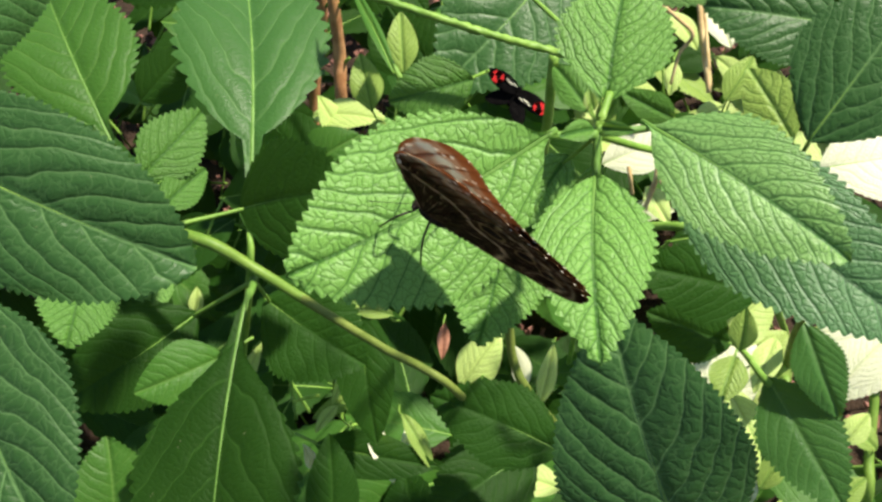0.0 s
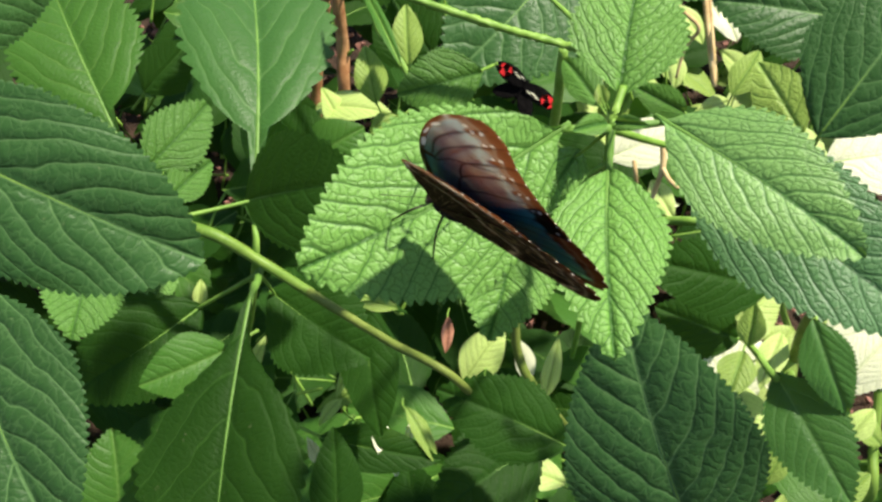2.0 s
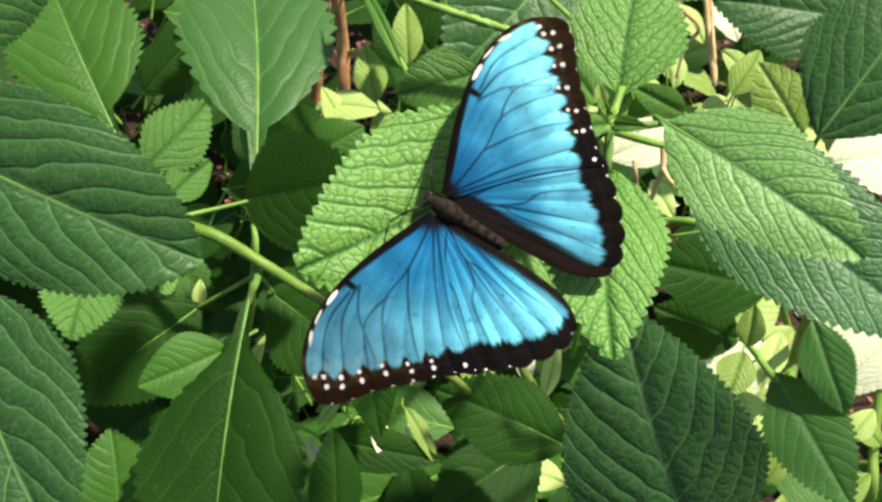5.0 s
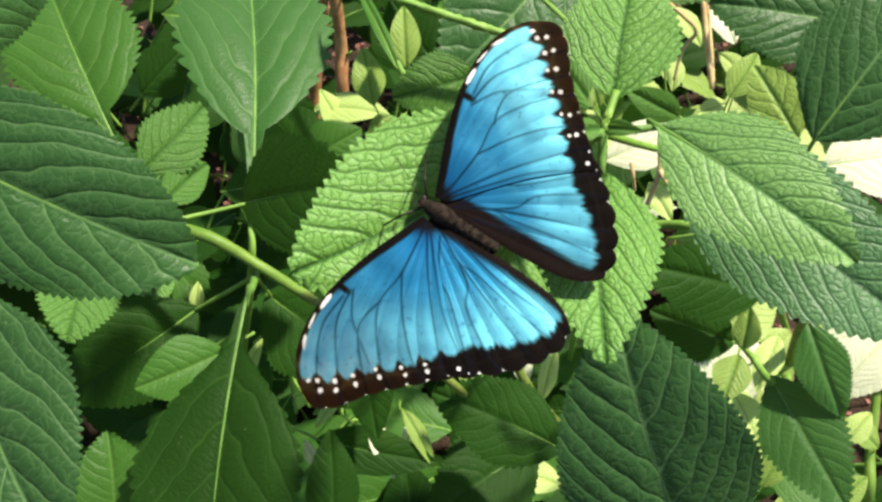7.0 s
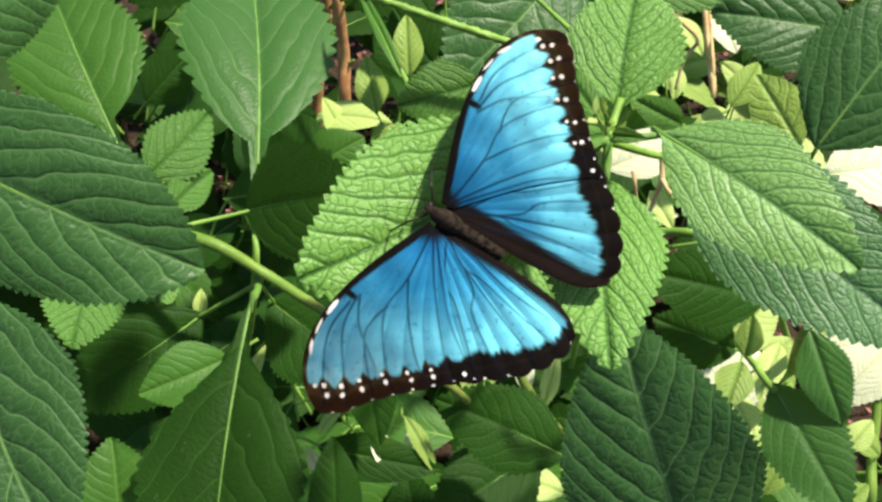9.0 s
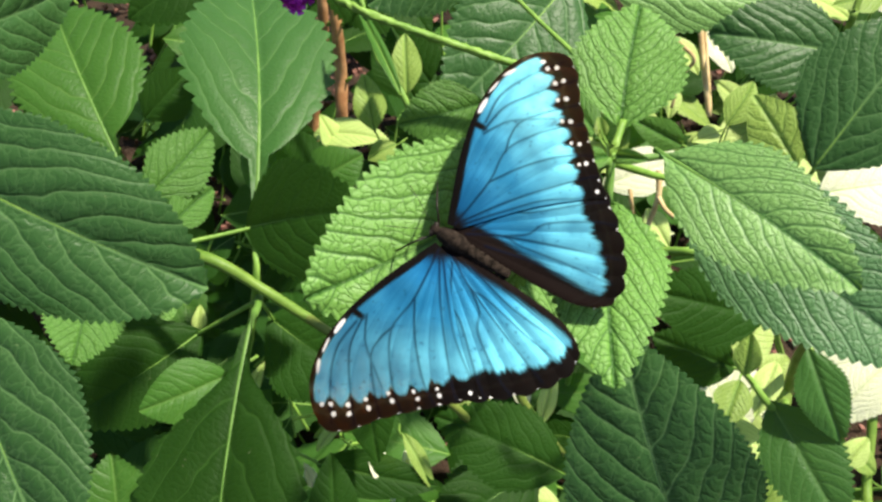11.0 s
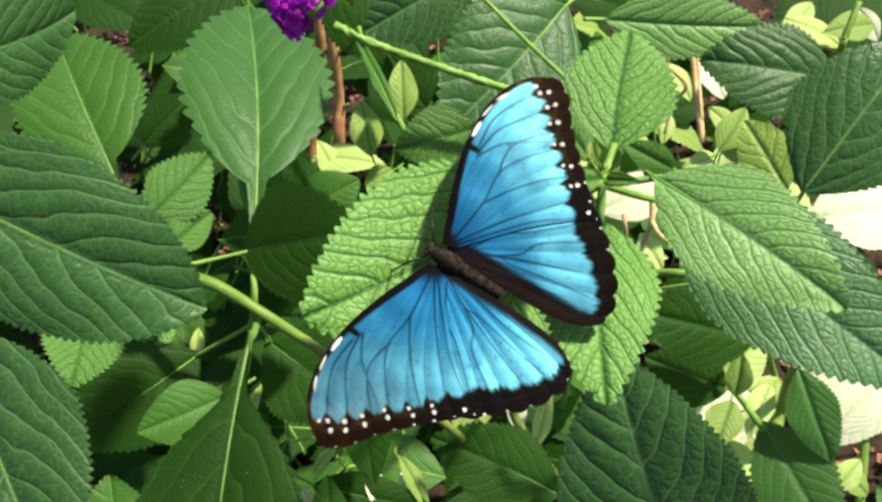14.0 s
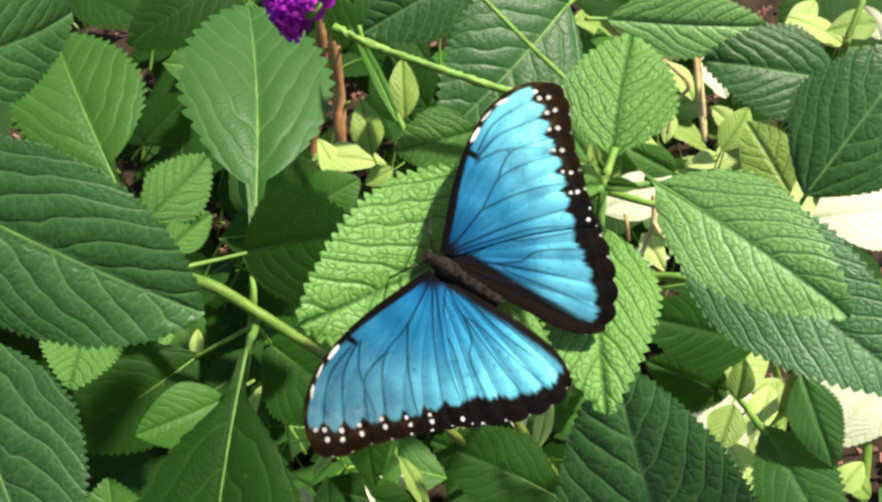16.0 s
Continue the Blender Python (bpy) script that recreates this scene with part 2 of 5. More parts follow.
def leaf(shrub, material, base, tip, normal, width, petiole=None, fold=0.16, arch=0.07, teeth=22, veins=8, peak=0.38,
         point=1.75, taper=0.72, claw=0.0, bite=1.0, puff=1.0, slope=0.35, curl=0.0, fine=1.0, bow=0.0, name="leaf", label=""):
    """One toothed leaf from base to tip: a blade with sunken side veins and a swollen skin between them, its midrib and its stalk."""
    LEAF_COUNT[0] += 1
    rng = random.Random(LEAF_COUNT[0] * 7 + 3)
    base, tip, n = Vector(base), Vector(tip), Vector(normal).normalized()
    along = (tip - base)
    length = along.length
    y = along.normalized()
    x = y.cross(n).normalized()
    z = x.cross(y)
    place = Matrix((x, y, z)).transposed().to_4x4()
    place.translation = base - shrub.location
    nl, nw = max(30, int((teeth * 6) * fine)), max(8, int(36 * fine))
    half = width / 2
    verts, phase, rib, run = [], [], [], []
    w1, w2, w3 = rng.uniform(0, 6), rng.uniform(0, 6), rng.uniform(-0.02, 0.02)
    slant = slope * rng.uniform(0.9, 1.15)
    lean = slant * length / half

    def surface(s, q, tooth=True):
        w = outline(s, peak, point, taper, claw)
        if tooth:
            saw = (s * teeth + (0.35 if q > 0 else 0.0)) % 1.0
            cut = bite * (math.sin(saw / 0.72 * math.pi / 2) ** 1.2 if saw < 0.72 else ((1 - saw) / 0.28) ** 0.7) * 0.072 * min(1.0, 6 * max(0.0, s - 0.9 * claw)) * abs(q) ** 6
            cut *= 1 + 0.4 * noise.noise(Vector((s * 17, q * 3, w1)))
            w = w * 0.945 + cut if s < 0.985 else w
        px = q * w * half
        across = abs(px) / half
        ph = s * veins - slant * veins * (0.72 * across + 0.45 * across ** 2.4) + 0.42 * noise.noise(Vector((s * 5, px * 50, w1))) + 0.16 * noise.noise(Vector((s * 15, px * 160, w2)))
        swell = abs(math.sin(math.pi * ph)) ** 0.7 * min(1.0, across * 5) * (1 - abs(q) ** 4)
        pz = fold * abs(px) - 0.9 * fold * px * px / half
        pz += arch * length * 4 * s * (1 - s)
        pz += puff * 0.00028 * (width / 0.06) ** 0.5 * swell
        pz -= 0.0008 * math.exp(-(px / 0.0012) ** 2)
        pz += 0.012 * width * math.sin(s * 11 + w1 + 3 * q) * abs(q) ** 2 + 0.02 * width * math.sin(s * 5.2 + w2) * q
        pz -= curl * length * s * s
        px += (w3 + bow) * length * math.sin(s * math.pi)
        py = s * length + 0.10 * half * abs(q) ** 1.5 * w
        return (px, py, pz), ph, q * w * half

    for i in range(nl + 1):
        s = i / nl
        for j in range(nw + 1):
            q = 2 * j / nw - 1
            q = math.copysign(abs(q) ** 0.85, q)
            p, ph, rb = surface(s, q)
            verts.append(p)
            phase.append(ph)
            rib.append(rb)
            run.append((abs(rb) + lean * p[1]) / math.hypot(1.0, lean))
    row = nw + 1
    faces = [(i * row + j, i * row + j + 1, (i + 1) * row + j + 1, (i + 1) * row + j) for i in range(nl) for j in range(nw)]
    mesh = bpy.data.meshes.new(name)
    mesh.from_pydata(verts, [], faces)
    mesh.attributes.new("phase", "FLOAT", "POINT").data.foreach_set("value", phase)
    mesh.attributes.new("run", "FLOAT", "POINT").data.foreach_set("value", run)
    mesh.attributes.new("rib", "FLOAT", "POINT").data.foreach_set("value", rib)
    mesh.polygons.foreach_set("use_smooth", [True] * len(faces))
    blade = link(name, mesh, material, shrub, label)
    blade.matrix_basis = place
    pale = STEM_PALE if claw else STEM_GREEN
    line = [Vector(surface(k / 7, 0.0, False)[0]) - Vector((0, 0, 0.0005)) for k in range(8)]
    thick = (0.0014 if claw else 0.0011) * (length / 0.12) ** 0.6
    part("midrib", tube(line, thick, thick * 0.25, sides=6, steps=3), pale, blade)
    if petiole is not None:
        inv = place.inverted()
        end = inv @ (Vector(petiole) - shrub.location)
        start = line[0] + Vector((0, 0.004, 0))
        bend = (start + end) / 2 + Vector((0, 0, -0.06 * (end - start).length))
        part("petiole", tube([start, bend, end], thick * 1.1, thick * 1.5, sides=7, steps=6), pale, blade)
    return blade


# ---- ground ----
def ground():
    bm = bmesh.new()
    bmesh.ops.create_grid(bm, x_segments=90, y_segments=90, size=1.0)
    for v in bm.verts:
        r = max(abs(v.co.x), abs(v.co.y))
        k = 1.6 * r + 30000 * max(0.0, r - 0.8) ** 3
        d = 0.018 * noise.noise(v.co * 9) + 0.012 * noise.noise(v.co * 31)
        v.co = Vector((v.co.x * k, v.co.y * k + 0.6, d if r < 0.8 else 0.0))
    ob = part("ground", bm, SOIL, None)
    return tagged(ob, "dark crumbly garden soil under the shrubs", "ground", kind="structure")


def mulch():
    rng = random.Random(5)
    verts, faces = [], []
    for i in range(5200):
        cx, cy = rng.gauss(0.05, 0.42), rng.gauss(0.65, 0.45)
        ln, wd, th = rng.uniform(0.003, 0.013), rng.uniform(0.002, 0.007), rng.uniform(0.0015, 0.005)
        m = pose(cx, cy, 0.012 + rng.uniform(0, 0.012), rng.uniform(-35, 35), rng.uniform(-35, 35), rng.uniform(0, 360))
        k = len(verts)
        for sx, sy, sz in ((-1, -1, -1), (1, -0.7, -1), (0.9, 1, -1), (-0.8, 0.8, -1), (-0.9, -0.8, 1), (0.8, -0.9, 1), (1, 0.7, 1), (-1, 1, 1)):
            verts.append(m @ Vector((sx * ln / 2, sy * wd / 2, sz * th / 2)))
        faces += [tuple(k + q for q in f) for f in ((3, 2, 1, 0), (4, 5, 6, 7), (0, 1, 5, 4), (1, 2, 6, 5), (2, 3, 7, 6), (3, 0, 4, 7))]
    mesh = bpy.data.meshes.new("bark_mulch")
    mesh.from_pydata(verts, [], faces)
    ob = link("bark_mulch", mesh, BARK_CHIP, None)
    return tagged(ob, "reddish brown bark chips strewn over the soil", "mulch", kind="stuff")


ground()
mulch()

# ---- shrubs ----
shrub = thing("flowering_shrub", (0.1056, 0.4627, 0.1109), "leafy green shrub with toothed quilted leaves and purple flower spikes", "shrub")
side_shrub = thing("leafy_shrub", (-0.1721, 0.4408, 0.0955), "dense green shrub with large toothed leaves", "shrub", "shrubs in the bed")
back_shrub = thing("leafy_shrub", (-0.0746, 0.7280, 0.1331), "dense green shrub with large toothed leaves", "shrub", "shrubs in the bed")
right_shrub = thing("leafy_shrub", (0.3176, 0.5353, 0.0795), "dense green shrub with large toothed leaves", "shrub", "shrubs in the bed")

# the shrub that the butterfly sits on
leaf(shrub, LEAF_BRIGHT, (0.0410, 0.2427, 0.7020), (-0.0439, 0.1937, 0.6911), (0.2595, -0.4732, 0.8419), 0.0617, petiole=(0.0546, 0.2476, 0.6932), teeth=30, veins=7, arch=-0.03, bite=1.1, puff=1.4, slope=0.5, taper=0.62, bow=-0.03, peak=0.42, claw=0.1)
leaf(shrub, LEAF_BRIGHT, (0.0542, 0.2385, 0.6868), (0.0500, 0.1661, 0.6852), (-0.1349, -0.0141, 0.9908), 0.0392, petiole=(0.0550, 0.2476, 0.6932), teeth=22, veins=8, puff=1.5, slope=0.46, taper=0.72, bite=1.3, point=1.6, claw=0.08)
leaf(shrub, LEAF_BRIGHT, (0.0590, 0.2612, 0.6946), (0.0686, 0.3062, 0.7098), (-0.0736, -0.3053, 0.9494), 0.0406, petiole=(0.0554, 0.2483, 0.6937), teeth=18, veins=8, puff=1.5, slope=0.42, taper=0.75, bite=1.2)
leaf(shrub, LEAF_SHEEN, (0.0700, 0.2537, 0.6934), (0.1298, 0.1999, 0.6884), (-0.2805, -0.3488, 0.8943), 0.0414, petiole=(0.0554, 0.2483, 0.6937), teeth=26, veins=8, peak=0.36, puff=0.5, slope=0.42, taper=0.62, bite=1.2, claw=0.1)
leaf(shrub, LEAF_BLUE, (0.0843, 0.2660, 0.6650), (0.1650, 0.1908, 0.6531), (-0.2479, -0.4046, 0.8803), 0.0527, petiole=(0.0563, 0.2520, 0.6881), teeth=30, veins=9, puff=0.6, slope=0.45, taper=0.8)
leaf(shrub, LEAF_BRIGHT, (0.0284, 0.2513, 0.6422), (0.0158, 0.2049, 0.6301), (0.0314, -0.2604, 0.9650), 0.0372, petiole=(0.0572, 0.2556, 0.6659), puff=1.7, taper=0.8, bite=1.3)
leaf(shrub, LEAF_BRIGHT, (0.0491, 0.2641, 0.6636), (0.0313, 0.2388, 0.6540), (0.0707, -0.3963, 0.9154), 0.0220, petiole=(0.0546, 0.2476, 0.6932), puff=1.7)
leaf(shrub, LEAF_BRIGHT, (0.0533, 0.2449, 0.6996), (0.0412, 0.2384, 0.7032), (0.5583, -0.3029, 0.7724), 0.0073, petiole=(0.0550, 0.2482, 0.6936), fine=0.5, teeth=8, bite=1.5)
leaf(shrub, LEAF_BRIGHT, (0.0548, 0.2452, 0.6998), (0.0649, 0.2395, 0.7040), (-0.5747, -0.5128, 0.6377), 0.0054, petiole=(0.0550, 0.2482, 0.6936), fine=0.5, teeth=8)
stem(shrub, STEM_GREEN, [(0.0603, 0.2635, 0.6962), (0.0556, 0.2506, 0.6912), (0.0582, 0.2572, 0.6670), (0.0735, 0.3152, 0.5430), (0.0923, 0.3978, 0.3125), (0.1056, 0.4627, 0.1109)], 0.0013, 0.0022)
stem(shrub, STEM_GREEN, [(0.0634, 0.3068, 0.6607), (0.0556, 0.3488, 0.6285), (0.0195, 0.3523, 0.6392), (-0.0250, 0.3621, 0.6503), (-0.0449, 0.3693, 0.6554)], 0.0015, 0.0019, "flower_spike", 12, 0.6, "", 30, 420.0)
stem(shrub, STEM_GREEN, [(0.0084, 0.4248, 0.6409), (0.0402, 0.3846, 0.6332), (0.0592, 0.3560, 0.6336), (0.0676, 0.3342, 0.6388)], 0.001, 0.0012, "twig")
# left
leaf(side_shrub, LEAF_DARK, (-0.2117, 0.2838, 0.6653), (-0.0941, 0.2581, 0.6017), (0.1966, -0.7269, 0.6580), 0.0741, petiole=(-0.2352, 0.2997, 0.6559), teeth=42, veins=6, point=2.5, puff=3.0, bite=0.65, slope=0.62)
leaf(side_shrub, LEAF_DARK, (-0.1853, 0.2398, 0.6136), (-0.1364, 0.1466, 0.5726), (-0.1025, -0.4453, 0.8895), 0.0751, petiole=(-0.2148, 0.2697, 0.5935), teeth=38, veins=6, puff=3.0, bite=0.65, slope=0.6)
leaf(side_shrub, LEAF_DARK, (-0.2007, 0.3240, 0.6730), (-0.1639, 0.3949, 0.6405), (0.9038, -0.3760, 0.2045), 0.0485, petiole=(-0.2372, 0.3454, 0.6468), teeth=26, puff=2.6)
leaf(side_shrub, LEAF_SMOOTH, (-0.1707, 0.3997, 0.4996), (-0.2280, 0.5147, 0.5188), (0.0146, -0.1634, 0.9865), 0.0748, petiole=(-0.1656, 0.3885, 0.4916), teeth=26, veins=8, taper=0.5, peak=0.4, claw=0.24, puff=2.4, point=2.0, fold=0.2, bite=1.4)
leaf(side_shrub, LEAF_SILK, (-0.1006, 0.3789, 0.4808), (-0.1230, 0.5808, 0.4846), (0.0932, 0.2303, 0.9687), 0.0908, petiole=(-0.0990, 0.3666, 0.4845), teeth=20, veins=8, taper=0.5, peak=0.42, claw=0.28, puff=2.4, point=2.0, bite=1.5, fold=0.22)
leaf(side_shrub, LEAF_MID, (-0.1492, 0.3639, 0.5279), (-0.1208, 0.4052, 0.5323), (0.4327, -0.3841, 0.8156), 0.0335, petiole=(-0.1582, 0.3658, 0.4963), teeth=16, veins=7, bite=1.5, taper=0.8)
leaf(side_shrub, LEAF_MID, (-0.1382, 0.3513, 0.5190), (-0.1189, 0.3807, 0.5150), (0.5350, -0.2407, 0.8098), 0.0208, petiole=(-0.1493, 0.3609, 0.4928), teeth=14)
leaf(side_shrub, LEAF_MID, (-0.1788, 0.3326, 0.4976), (-0.1817, 0.2874, 0.4905), (0.3446, -0.1677, 0.9237), 0.0406, petiole=(-0.1820, 0.3562, 0.4895), teeth=18, bite=1.5)
leaf(side_shrub, LEAF_BRIGHT, (-0.1616, 0.3739, 0.4402), (-0.1588, 0.3369, 0.4347), (0.2305, -0.1260, 0.9649), 0.0241, petiole=(-0.1631, 0.3930, 0.4330), teeth=14, puff=1.7)
leaf(side_shrub, LEAF_DEEP_SHADE, (-0.0954, 0.3216, 0.4898), (-0.1086, 0.1717, 0.4418), (-0.1563, -0.2585, 0.9533), 0.0861, petiole=(-0.0955, 0.3375, 0.4763), teeth=24, veins=7, taper=0.95, peak=0.46, claw=0.27, puff=2.4)
leaf(side_shrub, LEAF_DEEP_SHADE, (-0.1324, 0.3409, 0.4374), (-0.2046, 0.2914, 0.4232), (0.1965, -0.5250, 0.8281), 0.0588, petiole=(-0.0961, 0.3363, 0.4755))
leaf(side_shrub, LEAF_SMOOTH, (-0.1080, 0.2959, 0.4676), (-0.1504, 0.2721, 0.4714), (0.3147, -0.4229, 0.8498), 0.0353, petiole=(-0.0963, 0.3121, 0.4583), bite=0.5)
leaf(side_shrub, LEAF_DEEP_SHADE, (-0.1032, 0.3674, 0.4974), (-0.0341, 0.3551, 0.5299), (-0.3806, -0.6047, 0.6997), 0.0638, petiole=(-0.1329, 0.3508, 0.5063))
leaf(side_shrub, LEAF_DEEP_SHADE, (-0.0954, 0.3473, 0.4420), (-0.0392, 0.3163, 0.4201), (0.0657, -0.4935, 0.8672), 0.0627, petiole=(-0.0955, 0.3363, 0.4755))
stem(side_shrub, STEM_SHOOT, [(-0.1345, 0.3519, 0.4988), (-0.1140, 0.3441, 0.4975), (-0.0920, 0.3369, 0.4841), (-0.0663, 0.3204, 0.4807)], 0.0034, 0.0026)
stem(side_shrub, STEM_WOODY, [(-0.0694, 0.3226, 0.4810), (-0.0616, 0.3162, 0.4818), (-0.0263, 0.2902, 0.4841), (0.0085, 0.2670, 0.4843), (0.0407, 0.2921, 0.3617)], 0.0024, 0.002)
stem(side_shrub, STEM_GREEN, [(-0.1021, 0.3865, 0.4861), (-0.0975, 0.3412, 0.4789), (-0.1317, 0.3835, 0.3026), (-0.1721, 0.4408, 0.0955)], 0.0016, 0.003)
leaf(side_shrub, LEAF_DEEP_SHADE, (0.0631, 0.2468, 0.4535), (-0.0026, 0.2706, 0.4703), (0.0477, -0.4850, 0.8732), 0.0438, petiole=(0.0785, 0.2553, 0.4182))
leaf(side_shrub, LEAF_DEEP_SHADE, (0.0545, 0.2773, 0.3925), (-0.0049, 0.2314, 0.4014), (0.2819, -0.1819, 0.9420), 0.0549, petiole=(0.0670, 0.2773, 0.3925))
# right and above
leaf(right_shrub, LEAF_DARK, (0.0898, 0.1373, 0.5939), (0.0571, 0.1986, 0.6653), (-0.2595, -0.6194, 0.7410), 0.0693, petiole=(0.1200, 0.1617, 0.4759), teeth=40, veins=7, puff=2.6, fold=0.04, slope=0.55, bite=0.5)
leaf(right_shrub, LEAF_DARK, (0.1620, 0.3223, 0.6015), (0.2098, 0.3702, 0.6477), (-0.2337, -0.5431, 0.8065), 0.0635, petiole=(0.1688, 0.3406, 0.5608), teeth=32, veins=6, puff=3.0, slope=0.6, bite=0.6)
leaf(right_shrub, LEAF_DARK, (0.1990, 0.4079, 0.5876), (0.1310, 0.4160, 0.5934), (-0.1000, -0.5500, 0.8300), 0.0490, petiole=(0.2217, 0.4167, 0.5732), teeth=24, puff=3.0, slope=0.6, veins=6)
leaf(back_shrub, LEAF_SHEEN, (0.0972, 0.4974, 0.5477), (0.1896, 0.4943, 0.5455), (-0.0096, -0.7584, 0.6518), 0.0408, petiole=(0.0846, 0.4975, 0.5478), puff=1.7)
leaf(back_shrub, LEAF_DARK, (0.0734, 0.4919, 0.5645), (0.0027, 0.4183, 0.5332), (0.1741, -0.5219, 0.8350), 0.0813, petiole=(0.0910, 0.5154, 0.5604), teeth=24, veins=8, puff=2.6)
leaf(back_shrub, LEAF_MID, (0.0182, 0.3524, 0.6105), (-0.0195, 0.3446, 0.6049), (0.0091, -0.6831, 0.7302), 0.0297, petiole=(0.0257, 0.3725, 0.5946), bite=1.3)
leaf(right_shrub, LEAF_DEEP_SHADE, (0.1386, 0.2653, 0.5696), (0.0809, 0.2662, 0.5909), (0.2617, -0.6243, 0.7361), 0.0353, petiole=(0.1506, 0.2728, 0.5542))
leaf(right_shrub, LEAF_PALE, (0.1689, 0.3514, 0.5684), (0.1509, 0.3872, 0.5804), (-0.2752, -0.6592, 0.6998), 0.0290, petiole=(0.1820, 0.3665, 0.5378), fold=0.02, veins=5, bite=0.5)
leaf(right_shrub, LEAF_DEEP_SHADE, (0.1324, 0.2597, 0.5368), (0.0937, 0.2680, 0.5509), (0.1444, -0.6276, 0.7650), 0.0299, petiole=(0.1354, 0.2591, 0.5363))
leaf(right_shrub, LEAF_PALE, (0.1326, 0.2522, 0.5398), (0.1239, 0.2321, 0.5338), (-0.1431, -0.2222, 0.9644), 0.0177, petiole=(0.1354, 0.2591, 0.5363))
leaf(right_shrub, LEAF_PALE, (0.1346, 0.2537, 0.5408), (0.1355, 0.2662, 0.5579), (-0.2931, -0.7638, 0.5751), 0.0128, petiole=(0.1354, 0.2591, 0.5363))
leaf(right_shrub, LEAF_SILK, (0.1507, 0.2531, 0.5197), (0.1797, 0.1968, 0.5006), (-0.2854, -0.4156, 0.8636), 0.0384, petiole=(0.1354, 0.2591, 0.5363), taper=0.9, bite=1.4, fold=0.1)
leaf(right_shrub, LEAF_SILK, (0.1629, 0.2636, 0.5478), (0.1780, 0.2297, 0.5239), (-0.2537, -0.6303, 0.7337), 0.0238, petiole=(0.1763, 0.2888, 0.5243), bite=1.3, fold=0.1)
leaf(right_shrub, LEAF_SUN_YELLOW, (0.1606, 0.3453, 0.3992), (0.1981, 0.3667, 0.4143), (-0.1897, -0.3209, 0.9279), 0.0396, petiole=(0.1660, 0.3570, 0.3662), bite=0.4)
stem(right_shrub, STEM_GREEN, [(0.0909, 0.2890, 0.5863), (0.1121, 0.2843, 0.5912), (0.1474, 0.3127, 0.5411), (0.3176, 0.5353, 0.0795)], 0.0018, 0.003)
stem(right_shrub, STEM_GREEN, [(0.1354, 0.2591, 0.5363), (0.1727, 0.2726, 0.4716), (0.3176, 0.5353, 0.0795)], 0.0014, 0.003)
for points in ([(-0.0958, 0.7345, 0.0552), (-0.0822, 0.6686, 0.2356), (-0.0804, 0.6863, 0.2893), (-0.0826, 0.6993, 0.3397), (-0.0882, 0.7303, 0.3822)], [(-0.1280, 0.7488, 0.0653), (-0.1165, 0.7905, 0.1772), (-0.1085, 0.7881, 0.2167), (-0.1037, 0.7885, 0.2582), (-0.1058, 0.8116, 0.3158)]):
    stalk = thing("dry_stalk", points[0], "bare reddish brown upright dry stalk", "stalk", "dry stalks behind the shrubs")
    stem(stalk, STEM_BROWN, points, 0.006, 0.0045)
    for k in (1, 2, 3):
        q = Vector(points[k])
        part("leaf_scar", tube([q + Vector((0.004, -0.003, -0.004)), q + Vector((0.009, -0.006, 0.004))], 0.0022, 0.0008, stalk.location, 6, 2), STEM_GREEN, stalk)

stem(shrub, STEM_GREEN, [(0.0536, 0.3603, 0.6160), (0.0542, 0.3628, 0.5765), (0.0616, 0.4187, 0.4510), (0.0823, 0.5410, 0.1661)], 0.0022, 0.003)
stem(back_shrub, STRAW, [(0.1933, 0.5586, 0.3846), (0.1919, 0.5796, 0.3995), (0.1890, 0.6087, 0.4200), (0.1872, 0.6379, 0.4406)], 0.0016, 0.0014, "twig")
stem(back_shrub, STEM_GREEN, [(-0.0483, 0.5451, 0.4989), (-0.0388, 0.5167, 0.4789), (-0.0254, 0.4785, 0.4932), (-0.0107, 0.4542, 0.4760)], 0.0016, 0.002)
stem(right_shrub, STEM_SHOOT, [(0.2661, 0.3693, 0.3843), (0.2668, 0.3301, 0.3566), (0.2632, 0.3021, 0.3369), (0.2631, 0.2781, 0.3077), (0.2831, 0.3281, 0.1577)], 0.0028, 0.0034)
stem(right_shrub, STEM_WOODY, [(0.1789, 0.2888, 0.5243), (0.1888, 0.3080, 0.4554), (0.2143, 0.3341, 0.3500), (0.2675, 0.3861, 0.1393)], 0.003, 0.003)
stem(back_shrub, STEM_WOODY, [(0.0409, 0.3389, 0.4360), (0.0440, 0.3268, 0.4068), (0.0557, 0.3176, 0.3797), (0.0843, 0.3451, 0.2754)], 0.0026, 0.003)
leaf(back_shrub, LEAF_PALE, (-0.0445, 0.5453, 0.3754), (-0.0529, 0.5794, 0.3994), (0.0295, -0.5712, 0.8202), 0.0238, petiole=(-0.0351, 0.5478, 0.3359), taper=1.0)
leaf(back_shrub, LEAF_PALE, (-0.0210, 0.5442, 0.4158), (-0.0230, 0.5783, 0.4399), (0.0198, -0.5755, 0.8176), 0.0228, petiole=(-0.0175, 0.5452, 0.3753), bite=0)
leaf(back_shrub, LEAF_PALE, (0.0612, 0.2945, 0.6521), (0.0599, 0.3016, 0.6570), (-0.1517, -0.5872, 0.7951), 0.0060, petiole=(0.0567, 0.2558, 0.6866), fine=0.5, teeth=8)
leaf(back_shrub, LEAF_MID, (0.0673, 0.3286, 0.6143), (0.0536, 0.3573, 0.6139), (-0.4454, -0.2010, 0.8725), 0.0156, petiole=(0.0567, 0.2558, 0.6866), fine=0.6)
